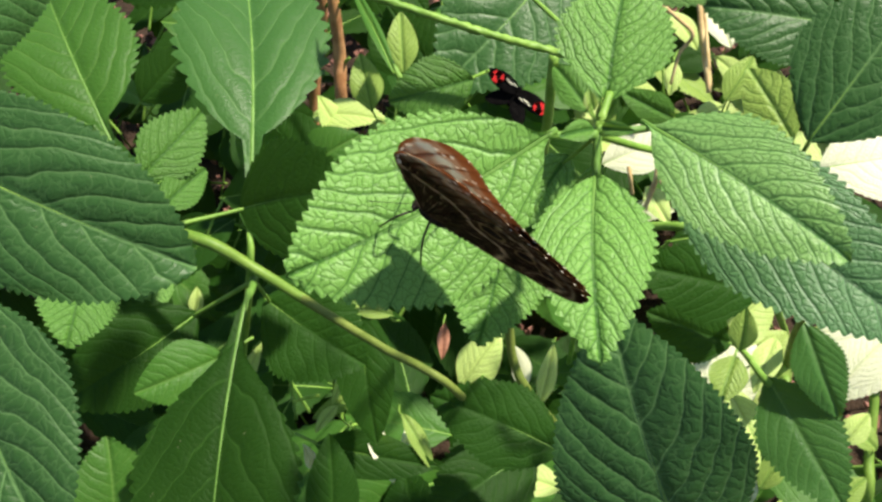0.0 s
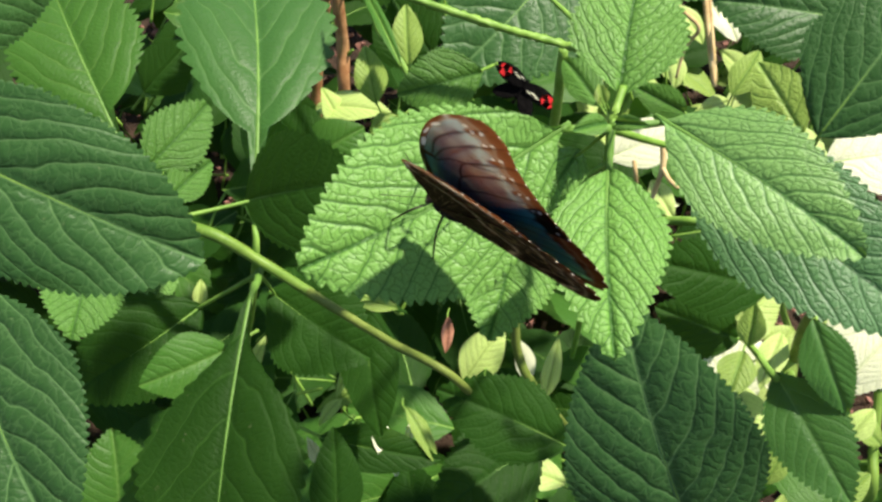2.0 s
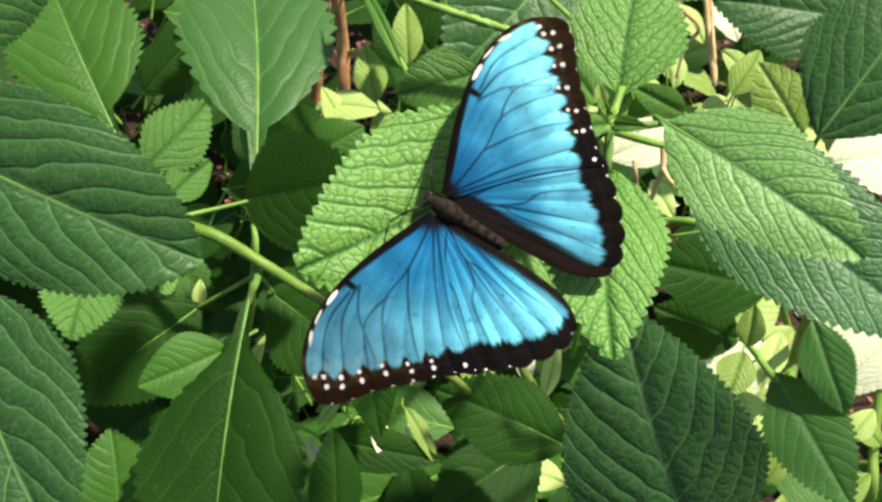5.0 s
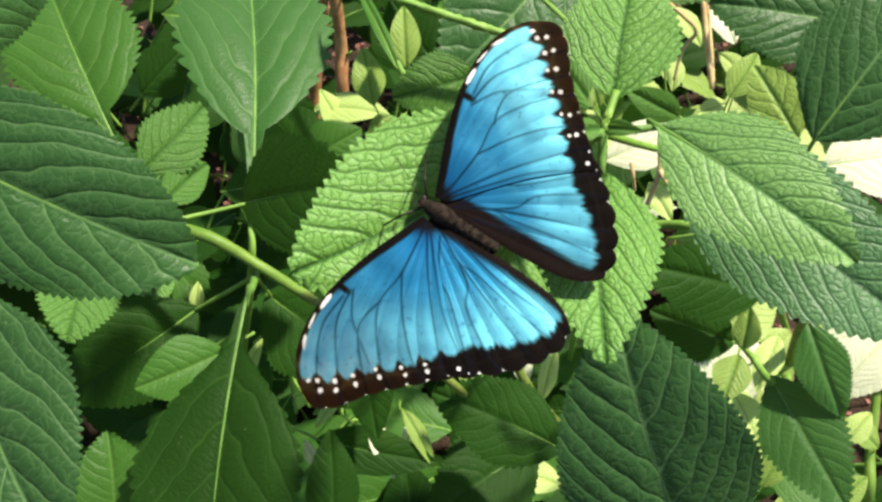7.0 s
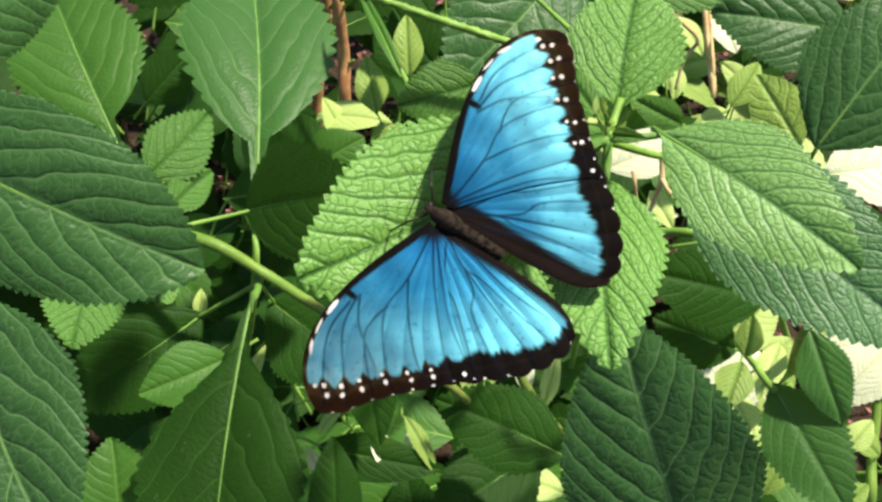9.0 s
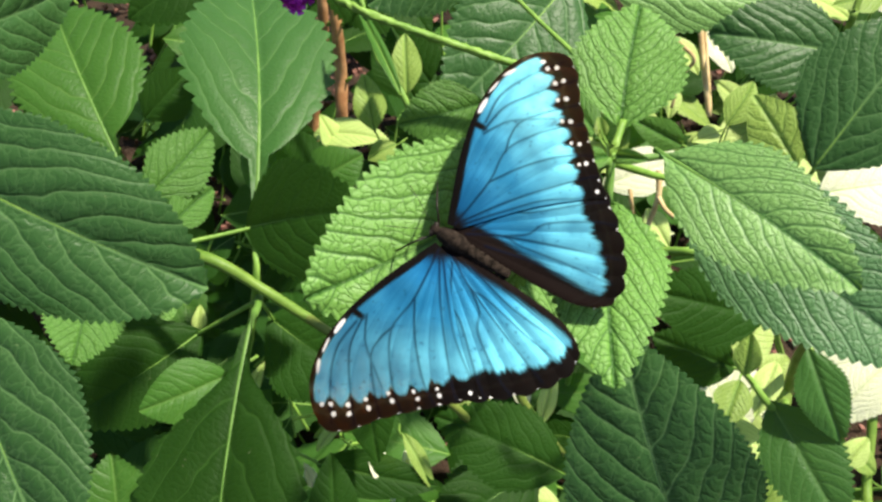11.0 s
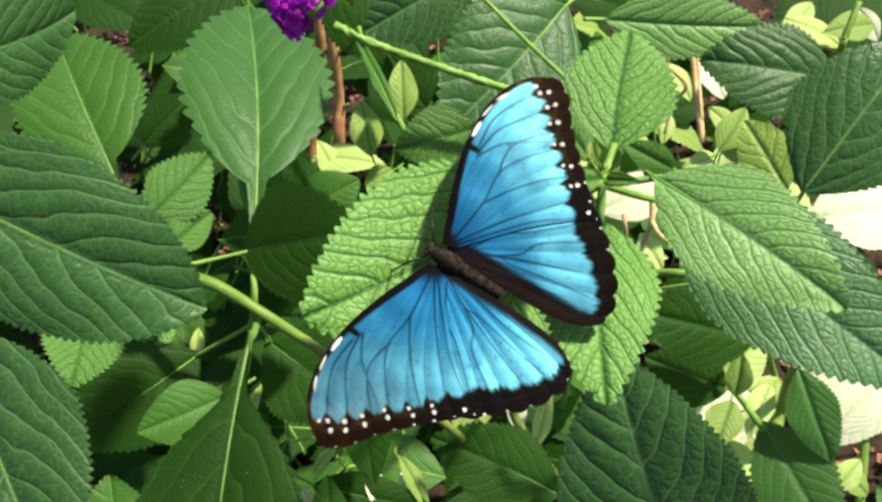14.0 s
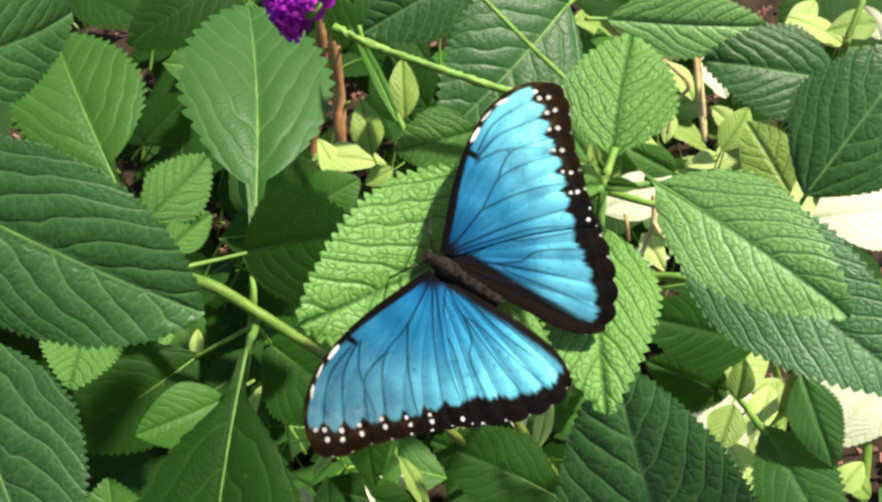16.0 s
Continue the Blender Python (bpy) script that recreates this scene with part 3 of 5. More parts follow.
leaf(shrub, LEAF_PALE, (0.0576, 0.2577, 0.6839), (0.0634, 0.2668, 0.6902), (-0.0592, -0.5425, 0.8380), 0.0065, petiole=(0.0554, 0.2483, 0.6937), fine=0.5, teeth=8)
leaf(shrub, LEAF_MID, (0.0963, 0.3039, 0.6381), (0.0715, 0.3015, 0.6570), (0.4153, -0.7943, 0.4435), 0.0131, petiole=(0.1067, 0.3114, 0.6227), fine=0.6)
leaf(back_shrub, LEAF_DEEP_SHADE, (-0.1555, 0.7628, 0.3845), (-0.2401, 0.6838, 0.3495), (0.3215, -0.6498, 0.6888), 0.0764, petiole=(-0.1075, 0.6751, 0.4670))
leaf(back_shrub, LEAF_DEEP_SHADE, (-0.0912, 0.7033, 0.4043), (-0.0059, 0.6537, 0.3693), (-0.0945, -0.6777, 0.7293), 0.0644, petiole=(-0.0997, 0.6621, 0.4578))
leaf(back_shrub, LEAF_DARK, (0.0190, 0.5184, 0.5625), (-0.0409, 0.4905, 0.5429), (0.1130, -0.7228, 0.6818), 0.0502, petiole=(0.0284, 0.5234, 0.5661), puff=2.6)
leaf(side_shrub, LEAF_DEEP_SHADE, (-0.0446, 0.3573, 0.4077), (-0.0352, 0.2952, 0.3639), (0.0718, -0.5676, 0.8202), 0.0363, petiole=(-0.0637, 0.4109, 0.3631), bite=0.3)
leaf(side_shrub, LEAF_DEEP_SHADE, (-0.0753, 0.3102, 0.3333), (0.0009, 0.2984, 0.3250), (0.0342, -0.4204, 0.9067), 0.0312, petiole=(-0.1007, 0.3340, 0.3089), bite=0.3)
leaf(side_shrub, LEAF_DEEP_SHADE, (-0.0620, 0.2495, 0.3317), (-0.0632, 0.3007, 0.3679), (0.0964, -0.5721, 0.8145), 0.0330, petiole=(-0.0654, 0.2535, 0.2933), bite=0.3)
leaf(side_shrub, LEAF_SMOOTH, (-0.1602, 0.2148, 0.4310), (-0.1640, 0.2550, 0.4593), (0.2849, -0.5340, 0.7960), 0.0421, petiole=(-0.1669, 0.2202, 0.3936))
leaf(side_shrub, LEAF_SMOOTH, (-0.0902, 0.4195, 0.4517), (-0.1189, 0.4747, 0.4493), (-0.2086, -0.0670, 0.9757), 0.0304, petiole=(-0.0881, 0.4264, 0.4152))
leaf(back_shrub, LEAF_DEEP_SHADE, (-0.0815, 0.4825, 0.3723), (-0.1153, 0.5261, 0.4031), (0.0494, -0.5500, 0.8337), 0.0531, petiole=(-0.0775, 0.4808, 0.3299))
leaf(back_shrub, LEAF_DEEP_SHADE, (-0.0162, 0.5881, 0.3643), (-0.0468, 0.6254, 0.3906), (-0.0557, -0.6058, 0.7937), 0.0347, petiole=(-0.0234, 0.6047, 0.3348))
leaf(back_shrub, LEAF_DEEP_SHADE, (-0.1216, 0.5651, 0.3482), (-0.1006, 0.6055, 0.3766), (0.1616, -0.6234, 0.7651), 0.0330, petiole=(-0.1266, 0.5773, 0.3155))
leaf(back_shrub, LEAF_DEEP_SHADE, (-0.0054, 0.5742, 0.3958), (-0.0328, 0.6068, 0.4187), (-0.0717, -0.6147, 0.7855), 0.0475, petiole=(0.0024, 0.5880, 0.3643))
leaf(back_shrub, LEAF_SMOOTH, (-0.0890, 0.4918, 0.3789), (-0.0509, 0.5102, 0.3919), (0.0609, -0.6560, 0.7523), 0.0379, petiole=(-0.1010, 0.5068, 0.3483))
leaf(back_shrub, LEAF_DEEP_SHADE, (-0.1988, 0.5296, 0.4057), (-0.1682, 0.5574, 0.4252), (0.1995, -0.7019, 0.6838), 0.0379, petiole=(-0.2155, 0.5430, 0.3739))
# pale growth near the soil; sun patches painted with near-white and yellow leaves
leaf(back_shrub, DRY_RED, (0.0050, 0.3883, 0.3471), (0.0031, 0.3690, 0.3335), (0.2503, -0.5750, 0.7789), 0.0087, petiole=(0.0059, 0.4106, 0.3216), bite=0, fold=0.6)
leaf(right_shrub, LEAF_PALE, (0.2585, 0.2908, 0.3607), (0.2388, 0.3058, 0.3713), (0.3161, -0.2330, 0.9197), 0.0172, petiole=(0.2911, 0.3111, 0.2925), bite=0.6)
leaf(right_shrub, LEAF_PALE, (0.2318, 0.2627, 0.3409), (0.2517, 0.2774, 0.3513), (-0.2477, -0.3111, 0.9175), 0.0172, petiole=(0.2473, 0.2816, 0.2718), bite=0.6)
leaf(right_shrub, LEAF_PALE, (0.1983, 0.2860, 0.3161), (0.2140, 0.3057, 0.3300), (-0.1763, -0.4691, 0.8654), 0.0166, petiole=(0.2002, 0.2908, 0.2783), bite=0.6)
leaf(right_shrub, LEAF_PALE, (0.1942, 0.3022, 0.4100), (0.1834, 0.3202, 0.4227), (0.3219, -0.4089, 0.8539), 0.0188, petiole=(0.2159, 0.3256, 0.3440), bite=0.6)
leaf(right_shrub, LEAF_GLARE, (0.2066, 0.2804, 0.4565), (0.2357, 0.3039, 0.4730), (-0.2224, -0.3620, 0.9053), 0.0254, petiole=(0.2094, 0.2885, 0.4416), bite=0.6)
leaf(back_shrub, LEAF_SUN_YELLOW, (0.1826, 0.6211, 0.3463), (0.1782, 0.6001, 0.3314), (0.1168, -0.5888, 0.7998), 0.0154, petiole=(0.1988, 0.6765, 0.3028), bite=0.4)
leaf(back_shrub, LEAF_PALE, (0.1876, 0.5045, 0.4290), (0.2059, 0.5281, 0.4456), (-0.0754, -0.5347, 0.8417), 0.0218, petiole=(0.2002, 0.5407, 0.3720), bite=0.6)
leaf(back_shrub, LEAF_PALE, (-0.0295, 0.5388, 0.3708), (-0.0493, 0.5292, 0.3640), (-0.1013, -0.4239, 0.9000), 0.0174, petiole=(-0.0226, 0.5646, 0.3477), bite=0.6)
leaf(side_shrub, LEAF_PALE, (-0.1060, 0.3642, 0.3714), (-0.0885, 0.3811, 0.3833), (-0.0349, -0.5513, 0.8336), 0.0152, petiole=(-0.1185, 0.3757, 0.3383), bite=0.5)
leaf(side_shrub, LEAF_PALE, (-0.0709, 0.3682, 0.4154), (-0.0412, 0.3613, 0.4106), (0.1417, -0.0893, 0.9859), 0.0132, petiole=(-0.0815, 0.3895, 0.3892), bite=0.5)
leaf(back_shrub, LEAF_GLARE, (0.1169, 0.5147, 0.3537), (0.1784, 0.5311, 0.3653), (-0.1064, -0.2752, 0.9555), 0.0396, petiole=(0.1310, 0.5862, 0.2392), bite=0.4)
leaf(back_shrub, LEAF_GLARE, (0.2471, 0.4685, 0.4036), (0.3289, 0.4770, 0.4095), (-0.0518, -0.1863, 0.9811), 0.0617, petiole=(0.3111, 0.5815, 0.2358), bite=0.4)
leaf(back_shrub, LEAF_SUN_YELLOW, (-0.1000, 0.6234, 0.2862), (-0.0380, 0.6081, 0.2959), (-0.1775, -0.0927, 0.9797), 0.0306, petiole=(-0.1250, 0.7148, 0.1651), bite=0.8)
leaf(back_shrub, LEAF_SUN_YELLOW, (-0.0775, 0.6084, 0.2756), (-0.0936, 0.6248, 0.3077), (0.6443, -0.5013, 0.5776), 0.0234, petiole=(-0.0881, 0.7016, 0.1558), bite=0.8)
leaf(right_shrub, LEAF_GLARE, (0.1679, 0.3325, 0.3077), (0.2011, 0.3872, 0.3463), (-0.0902, -0.5367, 0.8389), 0.0479, petiole=(0.2173, 0.4196, 0.1217), bite=0.4)
leaf(right_shrub, LEAF_GLARE, (0.2926, 0.3789, 0.3816), (0.2298, 0.3297, 0.3469), (-0.2201, -0.3583, 0.9073), 0.0589, petiole=(0.3843, 0.4980, 0.1769), bite=0.4)
leaf(right_shrub, LEAF_SUN_YELLOW, (0.2104, 0.3615, 0.1632), (0.2408, 0.4069, 0.1952), (-0.1258, -0.5139, 0.8486), 0.0343, petiole=(0.2216, 0.3819, 0.0950), bite=0.4)
leaf(back_shrub, LEAF_SUN_YELLOW, (0.1584, 0.5773, 0.4391), (0.1772, 0.5555, 0.4237), (0.2932, -0.3696, 0.8817), 0.0182, petiole=(0.1875, 0.7105, 0.3268), bite=0.4)
leaf(back_shrub, LEAF_GLARE, (0.2000, 0.5569, 0.4247), (0.1887, 0.5740, 0.4368), (0.2841, -0.4212, 0.8613), 0.0167, petiole=(0.2426, 0.6687, 0.2973), bite=0.4)
leaf(back_shrub, LEAF_SUN_YELLOW, (0.0178, 0.4187, 0.2036), (0.0482, 0.4536, 0.2282), (-0.0703, -0.5331, 0.8431), 0.0343, petiole=(0.0143, 0.4434, 0.1386), bite=0.4)
leaf(side_shrub, LEAF_GLARE, (-0.0423, 0.3199, 0.3401), (-0.0269, 0.2901, 0.3191), (0.4435, -0.3531, 0.8238), 0.0166, petiole=(-0.0485, 0.3551, 0.2825), bite=0.4)
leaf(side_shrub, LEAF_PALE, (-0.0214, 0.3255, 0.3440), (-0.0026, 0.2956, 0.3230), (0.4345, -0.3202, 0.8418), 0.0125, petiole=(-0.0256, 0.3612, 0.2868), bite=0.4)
leaf(side_shrub, LEAF_SUN_YELLOW, (0.0770, 0.2867, 0.3167), (0.0355, 0.2982, 0.3248), (0.1805, -0.0467, 0.9825), 0.0236, petiole=(0.0916, 0.3109, 0.2513), bite=0.4)
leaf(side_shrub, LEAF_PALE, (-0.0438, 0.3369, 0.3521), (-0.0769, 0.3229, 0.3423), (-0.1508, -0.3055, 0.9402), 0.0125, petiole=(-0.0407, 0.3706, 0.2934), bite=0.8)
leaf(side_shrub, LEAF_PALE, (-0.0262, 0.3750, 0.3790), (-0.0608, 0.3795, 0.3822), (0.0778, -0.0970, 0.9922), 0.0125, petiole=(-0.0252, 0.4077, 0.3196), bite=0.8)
leaf(side_shrub, LEAF_SUN_YELLOW, (0.0635, 0.3292, 0.3467), (0.0724, 0.3603, 0.3686), (0.1146, -0.5942, 0.7961), 0.0125, petiole=(0.0654, 0.3576, 0.2842), bite=0.4)
leaf(side_shrub, LEAF_SUN_YELLOW, (-0.1419, 0.3578, 0.4081), (-0.1401, 0.3713, 0.4176), (0.3510, -0.5699, 0.7430), 0.0092, petiole=(-0.1565, 0.3877, 0.3468), bite=0.4)
leaf(side_shrub, LEAF_SUN_YELLOW, (-0.1142, 0.3226, 0.3833), (-0.1024, 0.3441, 0.3985), (0.1297, -0.6176, 0.7757), 0.0092, petiole=(-0.1296, 0.3490, 0.3195), bite=0.4)

# more yellow and white leaves added as painted sun patches
leaf(right_shrub, LEAF_SUN_YELLOW, (0.1827, 0.3020, 0.3687), (0.1696, 0.3210, 0.3820), (0.3458, -0.3704, 0.8621), 0.0224, petiole=(0.2132, 0.3382, 0.2704), bite=0.4)
leaf(right_shrub, LEAF_SUN_YELLOW, (0.1694, 0.2940, 0.3630), (0.1892, 0.2912, 0.3610), (0.0917, -0.0585, 0.9941), 0.0172, petiole=(0.1905, 0.3352, 0.2683), bite=0.4)
leaf(right_shrub, LEAF_SUN_YELLOW, (0.1928, 0.3344, 0.3915), (0.2062, 0.3478, 0.4009), (-0.1810, -0.4401, 0.8795), 0.0224, petiole=(0.2174, 0.3754, 0.2966), bite=0.4)
leaf(right_shrub, LEAF_GLARE, (0.1777, 0.4567, 0.3128), (0.2154, 0.4646, 0.3183), (-0.1014, -0.2000, 0.9745), 0.0206, petiole=(0.1879, 0.4914, 0.2548), bite=0.4)
leaf(right_shrub, LEAF_SUN_YELLOW, (0.2269, 0.2789, 0.3936), (0.2412, 0.2929, 0.4035), (-0.2227, -0.4003, 0.8889), 0.0163, petiole=(0.2585, 0.3172, 0.2968), bite=0.4)
leaf(right_shrub, LEAF_SUN_YELLOW, (0.1857, 0.2778, 0.3515), (0.1760, 0.2967, 0.3649), (0.3341, -0.4226, 0.8425), 0.0198, petiole=(0.2149, 0.3102, 0.2507), bite=0.4)

# leaves added in the gaps, their yellow and white standing for sun patches
leaf(right_shrub, LEAF_GLARE, (0.2204, 0.3136, 0.3450), (0.1937, 0.3283, 0.3682), (0.4933, -0.3571, 0.7932), 0.0206, petiole=(0.2274, 0.3297, 0.2489), bite=0.4, fine=0.5)
leaf(right_shrub, LEAF_SUN_YELLOW, (0.1694, 0.3117, 0.3926), (0.1810, 0.2835, 0.3848), (0.1708, -0.1956, 0.9657), 0.0226, petiole=(0.1657, 0.3406, 0.3050), bite=0.4, fine=0.5)
leaf(right_shrub, LEAF_GLARE, (0.1813, 0.3804, 0.3676), (0.1978, 0.3803, 0.3807), (-0.5622, -0.4371, 0.7021), 0.0212, petiole=(0.1735, 0.4005, 0.2714), bite=0.4, fine=0.5)
leaf(right_shrub, LEAF_GLARE, (0.2622, 0.3569, 0.3510), (0.2321, 0.3347, 0.3486), (0.0409, -0.1642, 0.9856), 0.0282, petiole=(0.2702, 0.3829, 0.2617), bite=0.4, fine=0.5)
leaf(right_shrub, LEAF_SUN_YELLOW, (0.1838, 0.3174, 0.4456), (0.1689, 0.2883, 0.4364), (-0.2251, -0.1858, 0.9564), 0.0170, petiole=(0.1882, 0.3460, 0.3583), bite=0.4, fine=0.5)
leaf(right_shrub, LEAF_SUN_YELLOW, (0.2544, 0.2798, 0.3211), (0.2203, 0.2868, 0.3389), (0.4155, -0.2217, 0.8821), 0.0206, petiole=(0.2631, 0.2980, 0.2265), bite=0.4, fine=0.5)
leaf(right_shrub, LEAF_GLARE, (0.1981, 0.2844, 0.2999), (0.1815, 0.3037, 0.3268), (0.4009, -0.6078, 0.6855), 0.0212, petiole=(0.2026, 0.2992, 0.2027), bite=0.4, fine=0.5)
leaf(back_shrub, LEAF_SUN_YELLOW, (0.1469, 0.4967, 0.3518), (0.1599, 0.4671, 0.3456), (-0.1307, -0.2584, 0.9571), 0.0172, petiole=(0.1429, 0.5257, 0.2637), bite=0.4, fine=0.5)
leaf(back_shrub, LEAF_GLARE, (0.1374, 0.5049, 0.3086), (0.1719, 0.4987, 0.3197), (-0.3440, -0.3917, 0.8534), 0.0165, petiole=(0.1280, 0.5265, 0.2156), bite=0.4, fine=0.5)
leaf(back_shrub, LEAF_SUN_YELLOW, (0.2139, 0.5540, 0.3921), (0.1916, 0.5615, 0.4121), (0.3992, -0.6174, 0.6778), 0.0180, petiole=(0.2212, 0.5715, 0.2956), bite=0.4, fine=0.5)
leaf(back_shrub, LEAF_GLARE, (0.1961, 0.6289, 0.3960), (0.2092, 0.5962, 0.3884), (-0.0860, -0.2596, 0.9619), 0.0165, petiole=(0.1924, 0.6580, 0.3082), bite=0.4, fine=0.5)
leaf(back_shrub, LEAF_SUN_YELLOW, (0.2070, 0.5548, 0.3682), (0.1802, 0.5401, 0.3729), (0.2955, -0.2435, 0.9238), 0.0161, petiole=(0.2157, 0.5795, 0.2767), bite=0.4, fine=0.5)
leaf(back_shrub, LEAF_GLARE, (0.0573, 0.3532, 0.3241), (0.0460, 0.3713, 0.3504), (0.5129, -0.5889, 0.6246), 0.0159, petiole=(0.0606, 0.3679, 0.2263), bite=0.4, fine=0.5)
leaf(side_shrub, LEAF_SUN_YELLOW, (-0.0605, 0.3263, 0.3541), (-0.0732, 0.3077, 0.3538), (-0.0035, -0.0127, 0.9999), 0.0089, petiole=(-0.0549, 0.3546, 0.2642), bite=0.4, fine=0.5)
leaf(side_shrub, LEAF_GLARE, (-0.0149, 0.3239, 0.3279), (-0.0216, 0.3077, 0.3297), (0.0737, 0.0801, 0.9941), 0.0085, petiole=(-0.0110, 0.3531, 0.2368), bite=0.4, fine=0.5)
leaf(side_shrub, LEAF_SUN_YELLOW, (-0.0901, 0.3819, 0.3688), (-0.1061, 0.3806, 0.3811), (0.6121, -0.0873, 0.7860), 0.0078, petiole=(-0.0822, 0.4026, 0.2728), bite=0.4, fine=0.5)
leaf(side_shrub, LEAF_SUN_YELLOW, (-0.0500, 0.3487, 0.3698), (-0.0629, 0.3215, 0.3635), (-0.0138, -0.2209, 0.9752), 0.0082, petiole=(-0.0459, 0.3775, 0.2819), bite=0.4, fine=0.5)
leaf(side_shrub, LEAF_GLARE, (-0.0767, 0.3026, 0.3129), (-0.0824, 0.3109, 0.3319), (0.6296, -0.6274, 0.4582), 0.0092, petiole=(-0.0741, 0.3188, 0.2141), bite=0.4, fine=0.5)

# behind the bed's top: leaves tinted dark for shade, past them bright for sun
leaf(back_shrub, LEAF_DEEP_SHADE, (-0.1384, 0.6346, 0.4620), (-0.2115, 0.5882, 0.4414), (0.0625, -0.4867, 0.8713), 0.0588, petiole=(-0.1302, 0.6598, 0.3744), bite=0.6, fine=0.6)
leaf(back_shrub, LEAF_DEEP_SHADE, (-0.2685, 0.6604, 0.4294), (-0.2037, 0.6274, 0.4216), (0.0189, -0.1965, 0.9803), 0.0452, petiole=(-0.2773, 0.6849, 0.3405), bite=0.6, fine=0.6)
leaf(back_shrub, LEAF_DEEP_SHADE, (-0.0523, 0.6405, 0.4677), (-0.0051, 0.5780, 0.4369), (0.0190, -0.4309, 0.9022), 0.0470, petiole=(-0.0579, 0.6679, 0.3814), bite=0.6, fine=0.6)
leaf(back_shrub, LEAF_SUN_YELLOW, (0.3064, 0.6399, 0.3979), (0.2602, 0.6470, 0.4186), (0.3353, -0.3579, 0.8715), 0.0211, petiole=(0.3155, 0.6584, 0.3038), bite=0.6, fine=0.6)
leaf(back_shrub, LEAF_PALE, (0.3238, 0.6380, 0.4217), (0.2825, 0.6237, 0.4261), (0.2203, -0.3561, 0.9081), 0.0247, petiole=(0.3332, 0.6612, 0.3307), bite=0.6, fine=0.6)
leaf(back_shrub, LEAF_SUN_YELLOW, (0.2920, 0.6825, 0.4045), (0.2622, 0.6485, 0.3952), (-0.0159, -0.2510, 0.9679), 0.0198, petiole=(0.2985, 0.7099, 0.3165), bite=0.6, fine=0.6)
leaf(back_shrub, LEAF_GLARE, (0.3351, 0.6431, 0.4007), (0.3141, 0.6534, 0.4242), (0.3699, -0.6821, 0.6308), 0.0185, petiole=(0.3414, 0.6600, 0.3036), bite=0.6, fine=0.6)
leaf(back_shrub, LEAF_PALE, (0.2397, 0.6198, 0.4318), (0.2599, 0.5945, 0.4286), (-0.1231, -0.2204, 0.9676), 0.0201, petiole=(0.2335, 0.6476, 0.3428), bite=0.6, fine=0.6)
leaf(back_shrub, LEAF_DEEP_SHADE, (0.3280, 0.7281, 0.3891), (0.2699, 0.6817, 0.3709), (-0.0458, -0.3143, 0.9482), 0.0495, petiole=(0.3356, 0.7541, 0.3014), bite=0.6, fine=0.6)
leaf(back_shrub, LEAF_DEEP_SHADE, (0.3731, 0.7134, 0.3788), (0.3143, 0.6744, 0.3661), (-0.0218, -0.2799, 0.9598), 0.0495, petiole=(0.3813, 0.7388, 0.2906), bite=0.6, fine=0.6)
stem(back_shrub, STEM_SHOOT, [(0.2983, 0.6201, 0.4578), (0.2886, 0.6013, 0.4437), (0.2880, 0.6003, 0.4180), (0.3080, 0.6603, 0.2180)], 0.0022, 0.003)

# dry twigs in the gaps and a grass-like blade
stem(back_shrub, STRAW, [(0.1435, 0.4795, 0.4131), (0.1427, 0.4653, 0.4030), (0.1363, 0.4530, 0.3822)], 0.0024, 0.0016, "twig")
stem(back_shrub, STRAW, [(0.1427, 0.4659, 0.4034), (0.1460, 0.4562, 0.4028), (0.1507, 0.4487, 0.4036)], 0.0018, 0.0012, "twig")
stem(back_shrub, STRAW, [(0.1279, 0.4822, 0.3905), (0.1289, 0.4755, 0.3858), (0.1316, 0.4735, 0.3721)], 0.0016, 0.0012, "twig")
stem(back_shrub, STRAW, [(0.1786, 0.5996, 0.4488), (0.1814, 0.5683, 0.4267), (0.1881, 0.5424, 0.3962)], 0.002, 0.0018, "twig")
stem(back_shrub, STRAW, [(0.1487, 0.5706, 0.4528), (0.1613, 0.5617, 0.4466), (0.1709, 0.5532, 0.4405), (0.1640, 0.5503, 0.4263), (0.1598, 0.5404, 0.4070)], 0.0016, 0.001, "twig")
leaf(back_shrub, LEAF_SMOOTH, (-0.0216, 0.4356, 0.5290), (-0.0512, 0.5096, 0.5323), (0.1743, -0.4322, 0.8848), 0.0079, bite=0.0, veins=3, taper=0.5, peak=0.3, fold=0.5)

